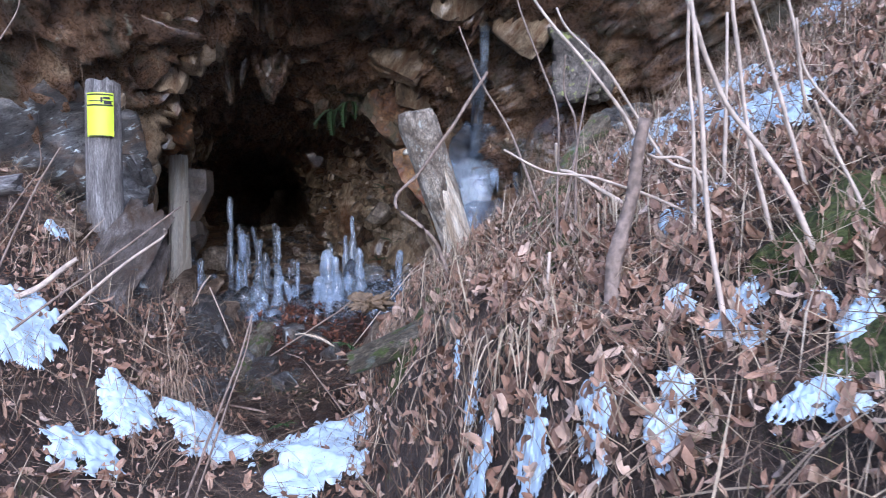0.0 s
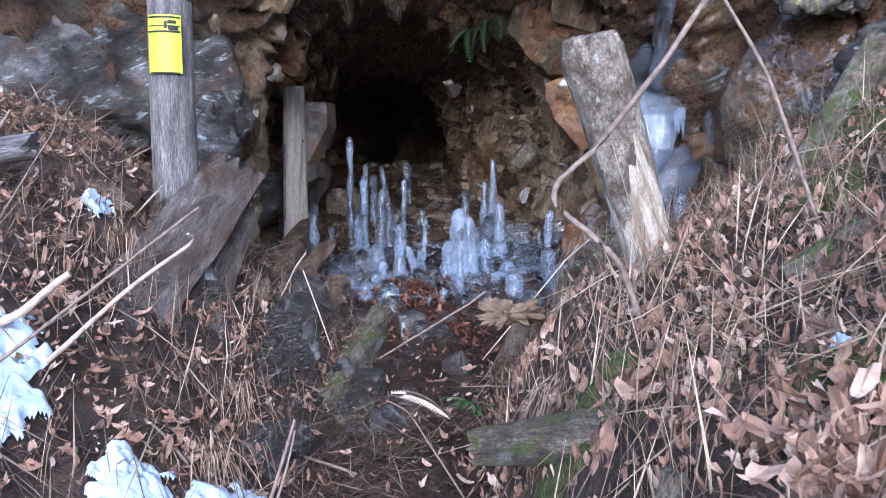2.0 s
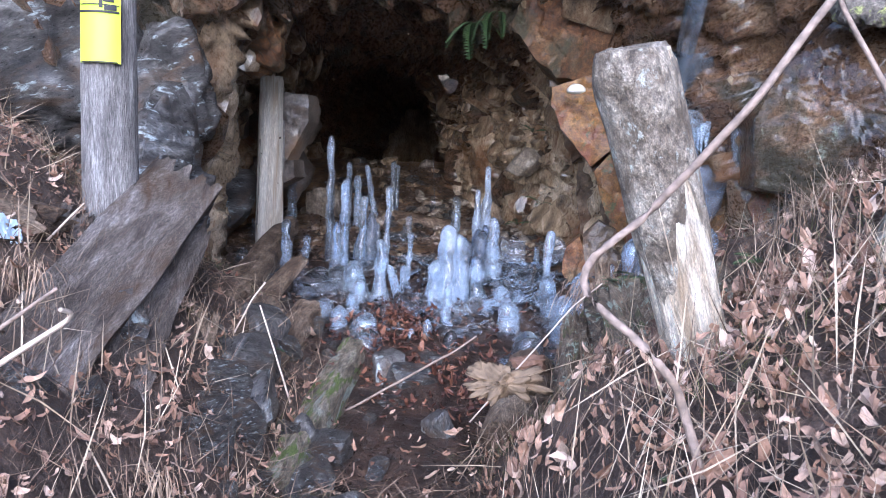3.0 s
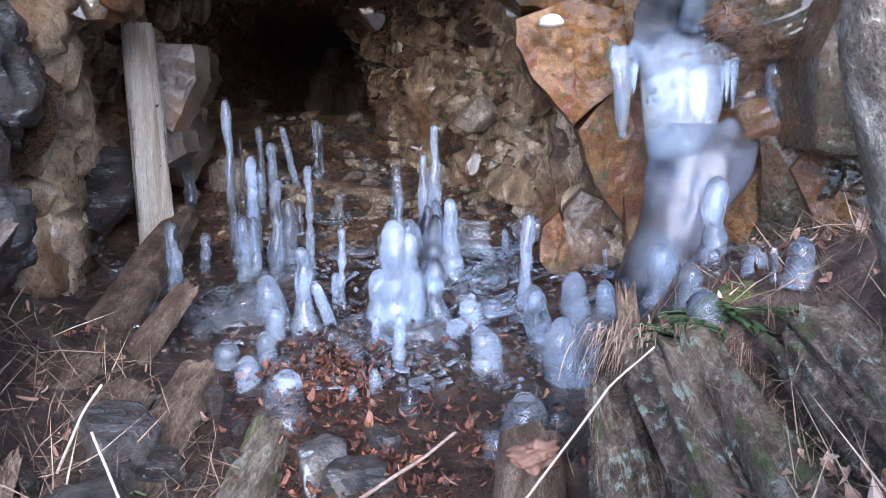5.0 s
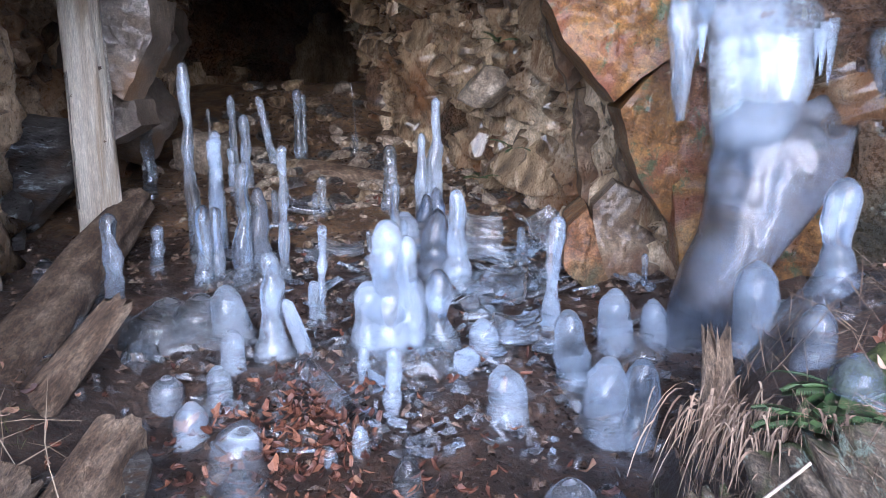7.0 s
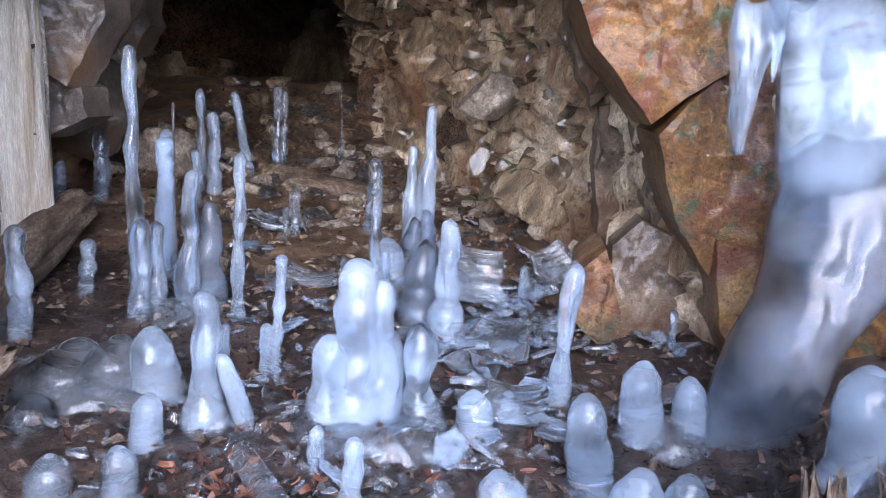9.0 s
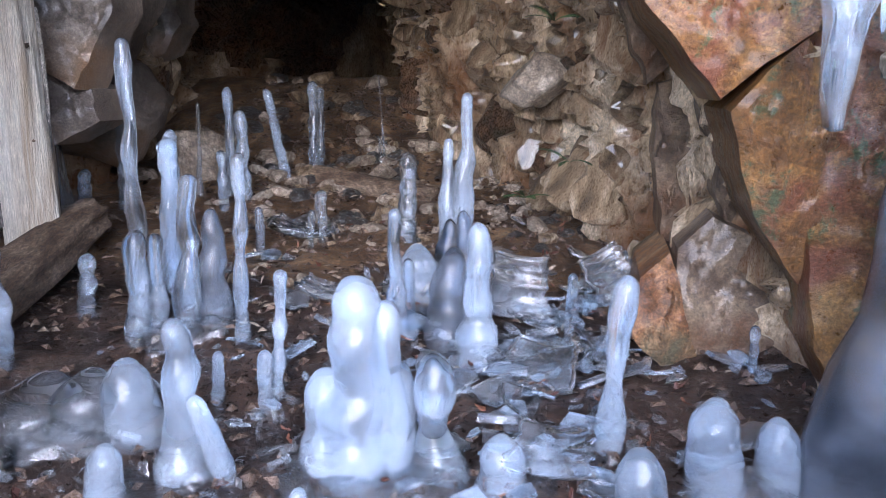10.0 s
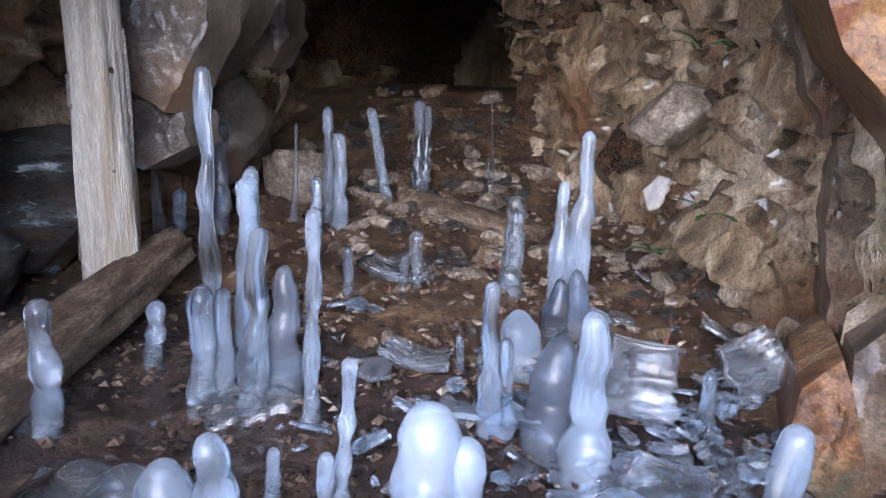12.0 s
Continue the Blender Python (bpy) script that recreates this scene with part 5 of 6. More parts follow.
def shard_mesh(l, w, t, seed):
    rnd2 = random.Random(seed)
    bm = bmesh.new()
    pts = [(-l / 2, -w * rnd2.uniform(0.2, 0.5)), (-l * rnd2.uniform(0, 0.2), -w * rnd2.uniform(0.4, 0.6)), (l / 2, -w * rnd2.uniform(0.1, 0.4)), (l * rnd2.uniform(0.3, 0.5), w * 0.3), (0, w * rnd2.uniform(0.4, 0.6)), (-l * 0.4, w * rnd2.uniform(0.2, 0.5))]
    a = [bm.verts.new((x, y, 0)) for x, y in pts]
    b = [bm.verts.new((x * 0.94, y * 0.94, t * rnd2.uniform(0.6, 1.3))) for x, y in pts]
    bm.faces.new(a[::-1])
    bm.faces.new(b)
    for i in range(6):
        bm.faces.new((a[i], a[(i + 1) % 6], b[(i + 1) % 6], b[i]))
    return bm


SHARDS = []
for i in range(9):
    bm = shard_mesh(1, 0.5 + 0.06 * i, 0.1 + 0.02 * (i % 4), i)
    me = bpy.data.meshes.new("ice_shard")
    bm.to_mesh(me)
    bm.free()
    me.materials.append((CLEAR_ICE, ICE, CLEAR_ICE)[i % 3])
    SHARDS.append(me)
for i in range(400):
    if i < 290:
        x, y = rnd.gauss(-0.58, 0.26), rnd.gauss(6.4, 0.36)
    elif i < 350:
        x, y = rnd.uniform(-1.9, -0.9), rnd.uniform(5.2, 6.9)
    else:
        x, y = rnd.gauss(-0.75, 0.2), rnd.gauss(5.3, 0.14)
    s = rnd.choice((0.03, 0.04, 0.05, 0.07, 0.11) if y > 5.6 else (0.025, 0.03, 0.04, 0.06))
    ob = new("ice_shard", rnd.choice(SHARDS))
    ob.matrix_world = pose(x, y, ground(x, y) + 0.02 + 0.12 * s, rnd.uniform(-28, 28), rnd.uniform(-28, 28), rnd.uniform(0, 360)) @ Matrix.Scale(s, 4)
    tagged(ob, "broken clear shard of ice on the wet floor", "ice shard", "broken ice shards")


def fluted(l, w, seed):
    """A curved, fluted plate broken off a frozen flow."""
    bm = bmesh.new()
    rows = []
    for side in (0, 1):
        for i in range(21):
            u = i / 20
            for j in range(17):
                v = j / 16
                q = 0.010 * abs(noise.noise(Vector((v * 6.5, seed, u * 0.6)))) * 2 + 0.006 * noise.noise(Vector((u * 4, v * 9, seed)))
                x = l * (u - 0.5) * (1 - 0.25 * v) + 0.02 * noise.noise(Vector((v * 8, seed, u > 0.5)))
                rows.append(bm.verts.new((x, w * (v - 0.5), q * (1 - side) - 0.022 * side + 0.5 * l * (u - 0.5) ** 2)))
    at = lambda s, i, j: rows[s * 357 + i * 17 + j]
    for i in range(20):
        for j in range(16):
            bm.faces.new((at(0, i, j), at(0, i + 1, j), at(0, i + 1, j + 1), at(0, i, j + 1)))
            bm.faces.new((at(1, i, j), at(1, i, j + 1), at(1, i + 1, j + 1), at(1, i + 1, j)))
    for i in range(20):
        for j in (0, 16):
            bm.faces.new((at(0, i, j), at(1, i, j), at(1, i + 1, j), at(0, i + 1, j)))
    for j in range(16):
        for i in (0, 20):
            bm.faces.new((at(0, i, j), at(0, i, j + 1), at(1, i, j + 1), at(1, i, j)))
    return bm


for x, y, z, l, w, turn in ((-0.55, 6.22, 0.05, 0.24, 0.16, (38, -10, -25)), (-0.66, 6.55, 0.10, 0.2, 0.2, (60, 10, 20)), (-0.5, 5.82, 0.05, 0.2, 0.12, (30, -8, -15)), (-1.62, 7.2, 0.05, 0.3, 0.1, (10, 5, 10)),
                            (-1.3, 6.65, 0.04, 0.22, 0.09, (14, 4, 0)), (-0.38, 6.75, 0.1, 0.2, 0.16, (50, -20, 40)), (-0.45, 6.35, 0.06, 0.16, 0.12, (40, 20, 70))):
    ob = part("ice_plate", fluted(l, w, x * 31), CLEAR_ICE)
    ob.matrix_world = pose(x, y, ground(x, y) + z, *turn)
    tagged(ob, "broken fluted plate of smoky ice on the floor", "ice shard", "broken ice plates")
bar = part("ice_bar", log_mesh(0.34, 0.03, 0.032, 5.5, sides=12, rings=10), CLEAR_ICE)
bar.matrix_world = between((-1.12, 5.45, ground(-1.12, 5.45) + 0.05), (-0.88, 5.22, ground(-0.88, 5.22) + 0.03))
tagged(bar, "fallen rod of clear ice on the floor", "ice shard")
bar = part("ice_bridge", log_mesh(0.1, 0.012, 0.012, 6.5, sides=10, rings=6), WHITE_ICE)
bar.matrix_world = between((-0.94, 5.47, ground(-0.94, 5.47) + 0.035), (-0.84, 5.38, ground(-0.84, 5.38) + 0.055))
tagged(bar, "short white ice rod joining two stalagmites", "ice shard")

# ---- snow ----
def snow(x, y, rx, ry, h, seed):
    """A thin ragged patch, sunk into the litter at its rim, with leaves and stems coming through."""
    n, rag = 64, max(6.5, 0.75 / min(rx, ry))
    verts, keep, faces = [], [], []
    for i in range(n + 1):
        for j in range(n + 1):
            u, v = 2.6 * (i / n - 0.5), 2.6 * (j / n - 0.5)
            px, py = x + rx * u, y + ry * v
            q = Vector((px, py, land(px, py) + seed))
            f = 1 - u * u - v * v + 0.8 * noise.noise(q * rag) + 0.8 * noise.noise(q * rag * 2.4) + 0.55 * noise.noise(q * rag * 5)
            verts.append((px - x, py - y, ground(px, py) + 0.022 + min(h, min(0.05, 0.45 * min(rx, ry)) * f) + 0.006 * noise.noise(q * 40)))
            keep.append(f > -0.12)
    m = n + 1
    for i in range(n):
        for j in range(n):
            c = (i * m + j, (i + 1) * m + j, (i + 1) * m + j + 1, i * m + j + 1)
            if all(keep[k] for k in c):
                faces.append(c)
    me = bpy.data.meshes.new("snow_patch")
    me.from_pydata(verts, [], faces)
    me.materials.append(SNOW)
    me.polygons.foreach_set("use_smooth", [True] * len(me.polygons))
    ob = new("snow_patch", me)
    ob.location = (x, y, 0)
    tagged(ob, "thin ragged patch of old bluish-white snow on the leaves", "snow", "patches of old snow")


snow(-1.44, 2.63, 0.11, 0.19, 0.025, 40)
snow(-1.03, 2.29, 0.1, 0.13, 0.025, 41)
snow(-1.06, 2.62, 0.09, 0.13, 0.025, 42)
snow(-0.82, 2.82, 0.2, 0.17, 0.025, 43)
snow(-0.41, 2.81, 0.2, 0.3, 0.025, 44)
snow(0.20, 1.72, 0.032, 0.075, 0.03, 45)
snow(0.31, 1.52, 0.032, 0.075, 0.03, 46)
snow(0.42, 1.42, 0.032, 0.075, 0.03, 47)
snow(0.52, 1.32, 0.032, 0.075, 0.03, 80)
snow(0.69, 1.49, 0.0403, 0.052, 0.025, 48)
snow(0.72, 1.42, 0.0302, 0.0312, 0.025, 49)
snow(0.75, 1.52, 0.0302, 0.0416, 0.025, 50)
snow(0.64, 1.61, 0.0302, 0.0312, 0.025, 51)
snow(1.15, 2.46, 0.14, 0.299, 0.025, 52)
snow(1.29, 2.95, 0.14, 0.325, 0.025, 53)
snow(1.00, 3.00, 0.196, 0.377, 0.025, 54)
snow(0.78, 2.00, 0.0907, 0.0728, 0.025, 56)
snow(0.73, 1.21, 0.0605, 0.0312, 0.025, 57)
snow(0.76, 1.16, 0.0302, 0.0312, 0.025, 58)
snow(0.86, 1.30, 0.0403, 0.0416, 0.025, 59)
snow(0.19, 1.90, 0.02, 0.06, 0.025, 60)
snow(0.15, 2.13, 0.01, 0.06, 0.025, 61)
snow(0.57, 1.40, 0.0302, 0.0416, 0.025, 62)
snow(0.51, 1.26, 0.02, 0.04, 0.025, 63)
snow(-1.40, 2.59, 0.12, 0.1, 0.025, 64)
snow(-1.56, 2.67, 0.07, 0.08, 0.025, 65)
snow(-1.09, 2.71, 0.1, 0.06, 0.025, 66)
snow(0.44, 2.02, 0.01, 0.06, 0.025, 67)
snow(0.44, 2.30, 0.03, 0.03, 0.025, 68)
snow(0.39, 2.42, 0.03, 0.03, 0.025, 69)
snow(-1.83, 3.55, 0.05, 0.06, 0.025, 70)
snow(1.89, 3.18, 0.168, 0.377, 0.025, 71)
snow(0.83, 1.39, 0.0302, 0.0312, 0.025, 72)
for i, (x, y, rx, ry, h) in enumerate(((0.16, 4.76, 0.1, 0.07, 0.03), (0.42, 2.35, 0.16, 0.2, 0.03), (0.95, 1.55, 0.2, 0.14, 0.04), (-0.02, 2.85, 0.16, 0.14, 0.03), (0.9, 1.25, 0.16, 0.1, 0.03), (0.75, 3.6, 0.1, 0.24, 0.04), (0.55, 3.15, 0.14, 0.12, 0.03))):
    mound("moss_patch", x, y, rx * 0.7, ry * 0.7, h, MOSS, "cushion of green moss on the bank", "moss", 71 + i, lift=0.01, rag=0.6)


# ---- twigs and canes ----
def tube(points, r0, r1, sides=7):
    """A bent round stem through the points, thinning towards its tip."""
    pts = [Vector(p) for p in points]
    fine = []
    for i in range(len(pts) - 1):
        a, b = pts[max(0, i - 1)], pts[i]
        c, d = pts[i + 1], pts[min(len(pts) - 1, i + 2)]
        for k in range(6):
            t = k / 6
            fine.append(0.5 * ((2 * b) + (c - a) * t + (2 * a - 5 * b + 4 * c - d) * t * t + (3 * b - a - 3 * c + d) * t ** 3))
    fine.append(pts[-1])
    bm = bmesh.new()
    rows = []
    for i, p in enumerate(fine):
        way = (fine[min(i + 1, len(fine) - 1)] - fine[max(i - 1, 0)]).normalized()
        u = way.orthogonal().normalized()
        v = way.cross(u)
        r = (r0 + (r1 - r0) * i / (len(fine) - 1)) * (1 + 0.2 * noise.noise(p * 23))
        p = p + 0.4 * r0 * noise.noise_vector(p * 11)
        rows.append([bm.verts.new(p + r * (u * math.cos(2 * math.pi * j / sides) + v * math.sin(2 * math.pi * j / sides))) for j in range(sides)])
    for i in range(len(rows) - 1):
        for j in range(sides):
            bm.faces.new((rows[i][j], rows[i][(j + 1) % sides], rows[i + 1][(j + 1) % sides], rows[i + 1][j]))
    bm.faces.new(rows[0][::-1])
    bm.faces.new(rows[-1])
    return bm


def stem(name, points, r0, r1, material, label):
    """The first point is driven into the ground."""
    p = Vector(points[0])
    low = ground(p.x, p.y)
    way = (p - Vector(points[1])).normalized()
    gap = p.z - low
    if gap > 0.02 and way.z < -0.45:
        pts = [p + way * (gap / -way.z + 0.04)] + points
    elif way.z < -0.45:
        pts = points
    elif gap > 0.02 and name == "cane":
        pts = [(p.x + 0.1 * way.x, p.y + 0.1, low - 0.05)] + points
    else:
        pts = [(q[0], q[1], q[2] - max(-0.3, min(0.3, gap))) for q in points] if name in ("stick", "branch") else points
    base = Vector(pts[0])
    ob = part(name, tube([Vector(q) - base for q in pts], r0, r1), material)
    ob.location = base
    tagged(ob, label, {"cane": "cane", "sapling": "sapling", "stick": "stick"}.get(name, "twig"))


stem("cane", [(0.70, 1.43, 0.90), (0.68, 1.45, 1.23), (0.66, 1.47, 1.47), (0.64, 1.43, 1.72), (0.63, 1.45, 1.96)], 0.0065, 0.004, PALE_TWIG, "tall pale bare cane rising from the leafy bank")
stem("cane", [(0.86, 1.58, 1.06), (0.84, 1.60, 1.39), (0.80, 1.62, 1.67), (0.76, 1.58, 1.99)], 0.006, 0.004, PALE_TWIG, "tall pale bare cane rising from the leafy bank")
stem("cane", [(1.04, 1.68, 1.19), (0.98, 1.70, 1.45), (0.92, 1.72, 1.74), (0.83, 1.68, 2.02)], 0.007, 0.004, PALE_TWIG, "tall pale bare cane rising from the leafy bank")
stem("cane", [(0.96, 1.48, 1.10), (0.84, 1.50, 1.50), (0.72, 1.52, 1.70), (0.65, 1.48, 1.86), (0.62, 1.50, 1.98)], 0.007, 0.004, PALE_TWIG, "tall pale bare cane rising from the leafy bank")
stem("cane", [(1.27, 1.88, 1.03), (1.06, 1.90, 1.30), (0.76, 1.92, 1.50), (0.53, 1.88, 1.59), (0.39, 1.90, 1.62), (0.29, 1.92, 1.68)], 0.005, 0.003, PALE_TWIG, "arching pale cane over the bank")
stem("cane", [(0.72, 1.73, 1.59), (0.62, 1.75, 1.63), (0.57, 1.77, 1.73), (0.48, 1.73, 1.84), (0.38, 1.75, 1.98), (0.34, 1.77, 2.06)], 0.005, 0.003, PALE_TWIG, "bent pale cane over the bank")
stem("cane", [(0.73, 1.78, 1.44), (0.74, 1.80, 1.67), (0.74, 1.82, 1.87), (0.74, 1.78, 2.10)], 0.006, 0.004, PALE_TWIG, "tall pale bare cane rising from the leafy bank")
stem("cane", [(0.71, 1.48, 1.11), (0.76, 1.50, 1.01), (0.84, 1.52, 0.88)], 0.0045, 0.003, PALE_TWIG, "thin pale cane lying on the bank")
stem("cane", [(0.72, 1.48, 1.03), (0.88, 1.50, 1.04), (1.04, 1.52, 1.04)], 0.0045, 0.003, PALE_TWIG, "thin pale cane lying on the bank")
stem("cane", [(0.79, 1.58, 1.21), (0.89, 1.60, 1.21), (1.02, 1.62, 1.21)], 0.0045, 0.003, PALE_TWIG, "thin straight cane across the bank")
stem("cane", [(1.04, 1.48, 1.19), (0.99, 1.50, 1.44), (0.93, 1.52, 1.61), (0.88, 1.48, 1.69)], 0.005, 0.003, PALE_TWIG, "pale cane leaning up the bank")
stem("sapling", [(0.50, 1.66, 1.26), (0.52, 1.68, 1.39), (0.56, 1.70, 1.52), (0.59, 1.66, 1.70)], 0.021, 0.013, TWIG, "dead grey sapling stem with a mossy foot")
stem("branch", [(0.20, 2.93, 1.04), (0.13, 2.95, 1.28), (0.08, 2.97, 1.43), (0.03, 2.93, 1.52), (-0.10, 2.95, 1.64), (0.01, 2.97, 1.77), (0.13, 2.93, 1.92), (0.23, 2.95, 2.07), (0.29, 2.97, 2.16)], 0.009, 0.006, TWIG, "bent grey twig rooted in the bank")
stem("branch", [(0.03, 2.98, 1.51), (0.10, 3.00, 1.46), (0.17, 3.02, 1.41)], 0.004, 0.002, TWIG, "thin grey side twig beside it")
stem("branch", [(0.46, 2.98, 1.67), (0.38, 3.00, 1.91), (0.27, 3.02, 2.12), (0.21, 2.98, 2.26), (0.18, 3.00, 2.36)], 0.006, 0.003, TWIG, "thin drooping twig beside the rock")
stem("branch", [(0.59, 2.28, 1.61), (0.52, 2.30, 1.66), (0.48, 2.32, 1.68), (0.47, 2.28, 1.75)], 0.008, 0.004, PALE_TWIG, "forked pale twig on the bank")
stem("branch", [(0.54, 2.38, 1.59), (0.55, 2.40, 1.83), (0.52, 2.42, 1.94), (0.52, 2.38, 2.05)], 0.005, 0.003, TWIG, "bare upright twig on the bank")
stem("branch", [(0.55, 2.38, 1.76), (0.59, 2.40, 1.94), (0.62, 2.42, 2.07)], 0.0045, 0.0025, TWIG, "bare upright twig on the bank")
stem("stick", [(-1.55, 2.73, 1.18), (-1.44, 2.75, 1.23), (-1.31, 2.77, 1.33)], 0.014, 0.009, PALE_TWIG, "broken pale stick lying on the leaf litter")
stem("branch", [(0.49, 2.28, 1.13), (0.50, 2.30, 1.25), (0.51, 2.32, 1.37)], 0.009, 0.007, PALE_TWIG, "pale peeled stick leaning out of the leaves")
stem("branch", [(-0.98, 2.88, 0.84), (-1.16, 2.90, 1.01), (-1.28, 2.92, 1.03), (-1.42, 2.88, 1.01)], 0.005, 0.003, TWIG, "long thin dead twig along the trench side")
stem("branch", [(-0.76, 3.38, 0.76), (-0.93, 3.40, 0.79), (-1.20, 3.42, 0.85), (-1.43, 3.38, 1.02), (-1.57, 3.40, 1.21)], 0.006, 0.003, TWIG, "long thin dead twig along the trench side")
stem("branch", [(-1.29, 3.38, 0.85), (-1.30, 3.40, 0.98), (-1.26, 3.42, 1.06), (-1.16, 3.38, 1.11)], 0.004, 0.003, TWIG, "thin curved dead twig in litter")
stem("branch", [(-1.88, 3.18, 1.60), (-1.78, 3.20, 1.75), (-1.71, 3.22, 1.87), (-1.69, 3.18, 1.97)], 0.004, 0.002, TWIG, "thin dead twig on the bank")
stem("branch", [(-1.98, 3.68, 1.36), (-1.84, 3.70, 1.50), (-1.67, 3.72, 1.67)], 0.006, 0.003, PALE_TWIG, "thin pale twig against the post")
stem("branch", [(-1.40, 2.98, 1.45), (-1.30, 3.00, 1.27), (-1.18, 3.02, 1.13)], 0.004, 0.002, PALE_TWIG, "thin pale twig in the litter")
stem("branch", [(-0.01, 2.78, 0.90), (0.02, 2.80, 1.11), (0.07, 2.82, 1.23)], 0.005, 0.003, TWIG, "thin upright dead twig")
stem("branch", [(-0.48, 3.28, 0.87), (-0.56, 3.30, 0.97), (-0.64, 3.32, 1.00)], 0.004, 0.002, TWIG, "thin curved twig in the trench")
stem("branch", [(-0.35, 3.18, 1.04), (-0.24, 3.20, 1.09), (-0.05, 3.22, 1.15), (0.14, 3.18, 1.17), (0.29, 3.20, 1.12)], 0.005, 0.003, PALE_TWIG, "long pale straw across the trench side")
stem("stick", [(0.03, 4.60, 1.42), (0.13, 4.62, 1.47), (0.28, 4.64, 1.48), (0.54, 4.60, 1.50)], 0.006, 0.004, PALE_TWIG, "pale stick lying across the mossy ledge")
stem("stick", [(-0.20, 4.43, 1.29), (-0.16, 4.45, 1.34), (-0.06, 4.47, 1.43)], 0.0035, 0.0025, PALE_TWIG, "thin pale stick leaning on the ledge")
stem("stick", [(-0.70, 4.48, 1.06), (-0.62, 4.50, 1.11), (-0.53, 4.52, 1.18)], 0.006, 0.004, TWIG, "thin dead twig in the trench")
stem("stick", [(-1.23, 4.18, 1.13), (-1.27, 4.20, 1.21), (-1.31, 4.22, 1.29)], 0.004, 0.003, PALE_TWIG, "thin pale twig among the logs")
stem("stick", [(-1.41, 4.28, 1.23), (-1.38, 4.30, 1.30), (-1.34, 4.32, 1.36)], 0.004, 0.003, PALE_TWIG, "thin pale twig among the logs")
stem("branch", [(-0.60, 2.38, 0.96), (-0.55, 2.40, 1.11), (-0.53, 2.42, 1.21)], 0.004, 0.002, TWIG, "thin upright dead twig in the trench")
stem("branch", [(-1.29, 2.78, 1.29), (-1.15, 2.80, 1.41), (-0.99, 2.82, 1.52), (-0.97, 2.78, 1.55)], 0.008, 0.004, PALE_TWIG, "pale dead branch with a broken tip")
stem("branch", [(-1.34, 2.18, 1.90), (-1.26, 2.20, 2.06), (-1.18, 2.22, 2.21), (-1.16, 2.18, 2.29)], 0.004, 0.002, TWIG, "thin dead twig leaning up")
stem("cane", [(1.33, 2.08, 1.21), (1.26, 2.10, 1.62), (1.16, 2.12, 1.82), (1.12, 2.08, 2.01), (1.09, 2.10, 2.20)], 0.006, 0.004, PALE_TWIG, "tall pale bare cane rising from the leafy bank")
stem("cane", [(1.15, 1.68, 1.50), (1.08, 1.70, 1.65), (0.98, 1.72, 1.80), (0.94, 1.68, 1.92)], 0.005, 0.003, PALE_TWIG, "thin bare cane rising from the leafy bank")
stem("cane", [(0.47, 2.28, 1.62), (0.48, 2.30, 1.85), (0.44, 2.32, 1.99), (0.38, 2.28, 2.14), (0.35, 2.30, 2.28)], 0.004, 0.0025, TWIG, "thin brown cane rising from the leafy bank")
stem("cane", [(0.87, 1.98, 1.55), (0.89, 2.00, 1.75), (0.91, 2.02, 2.05)], 0.006, 0.004, PALE_TWIG, "tall pale bare cane rising from the leafy bank")
stem("cane", [(0.83, 1.98, 1.60), (0.73, 2.00, 1.65), (0.66, 2.02, 1.77), (0.57, 1.98, 1.90), (0.48, 2.00, 2.01), (0.45, 2.02, 2.08)], 0.005, 0.003, PALE_TWIG, "thin pale cane with a hooked end")
stem("branch", [(-1.43, 2.48, 1.40), (-1.31, 2.50, 1.67), (-1.22, 2.52, 1.83)], 0.005, 0.003, TWIG, "thin dead twig on the leafy bank")
stem("branch", [(-1.14, 2.58, 1.40), (-1.02, 2.60, 1.49), (-0.84, 2.62, 1.62)], 0.005, 0.003, TWIG, "thin dead twig on the leafy bank")
stem("branch", [(-0.61, 2.38, 0.98), (-0.57, 2.40, 1.09), (-0.53, 2.42, 1.23)], 0.005, 0.003, TWIG, "thin bent twig in the trench")
stem("branch", [(0.38, 1.88, 1.25), (0.39, 1.90, 1.33), (0.40, 1.92, 1.41)], 0.006, 0.004, PALE_TWIG, "thin pale stick leaning on the bank")
stem("branch", [(0.40, 1.68, 0.90), (0.46, 1.70, 0.99), (0.53, 1.72, 1.05)], 0.006, 0.004, TWIG, "dead stick lying over the snow")


# ---- leaf litter, needles, straw ----
LEAF_SHAPES = []
lr = random.Random(3)
for v in range(9):
    n = 13
    rim = []
    for i in range(n):
        a = 2 * math.pi * i / n
        lobe = (1.0, 0.68, 0.58)[i % 3] * lr.uniform(0.75, 1.2) if v < 4 else lr.uniform(0.75, 1.05)
        r = lobe * (0.75 + 0.25 * math.cos(a))
        rim.append((r * math.cos(a) * 0.62, r * math.sin(a) * ((0.46, 0.5, 0.36, 0.42, 0.26, 0.2, 0.32, 0.16, 0.24)[v])))
    curl, roll, twist = lr.uniform(0.3, 1.3), lr.uniform(0.5, 3.2), lr.uniform(-0.8, 0.8)
    pts = [(0.0, 0.0, 0.0)] + [(x, y * (1 - 0.3 * min(1, roll * 0.3)), curl * x * x * lr.uniform(0.4, 1.4) + roll * y * y + twist * x * y) for x, y in rim]
    LEAF_SHAPES.append((np.array(pts), [(0, 1 + i, 1 + (i + 1) % n) for i in range(n)]))


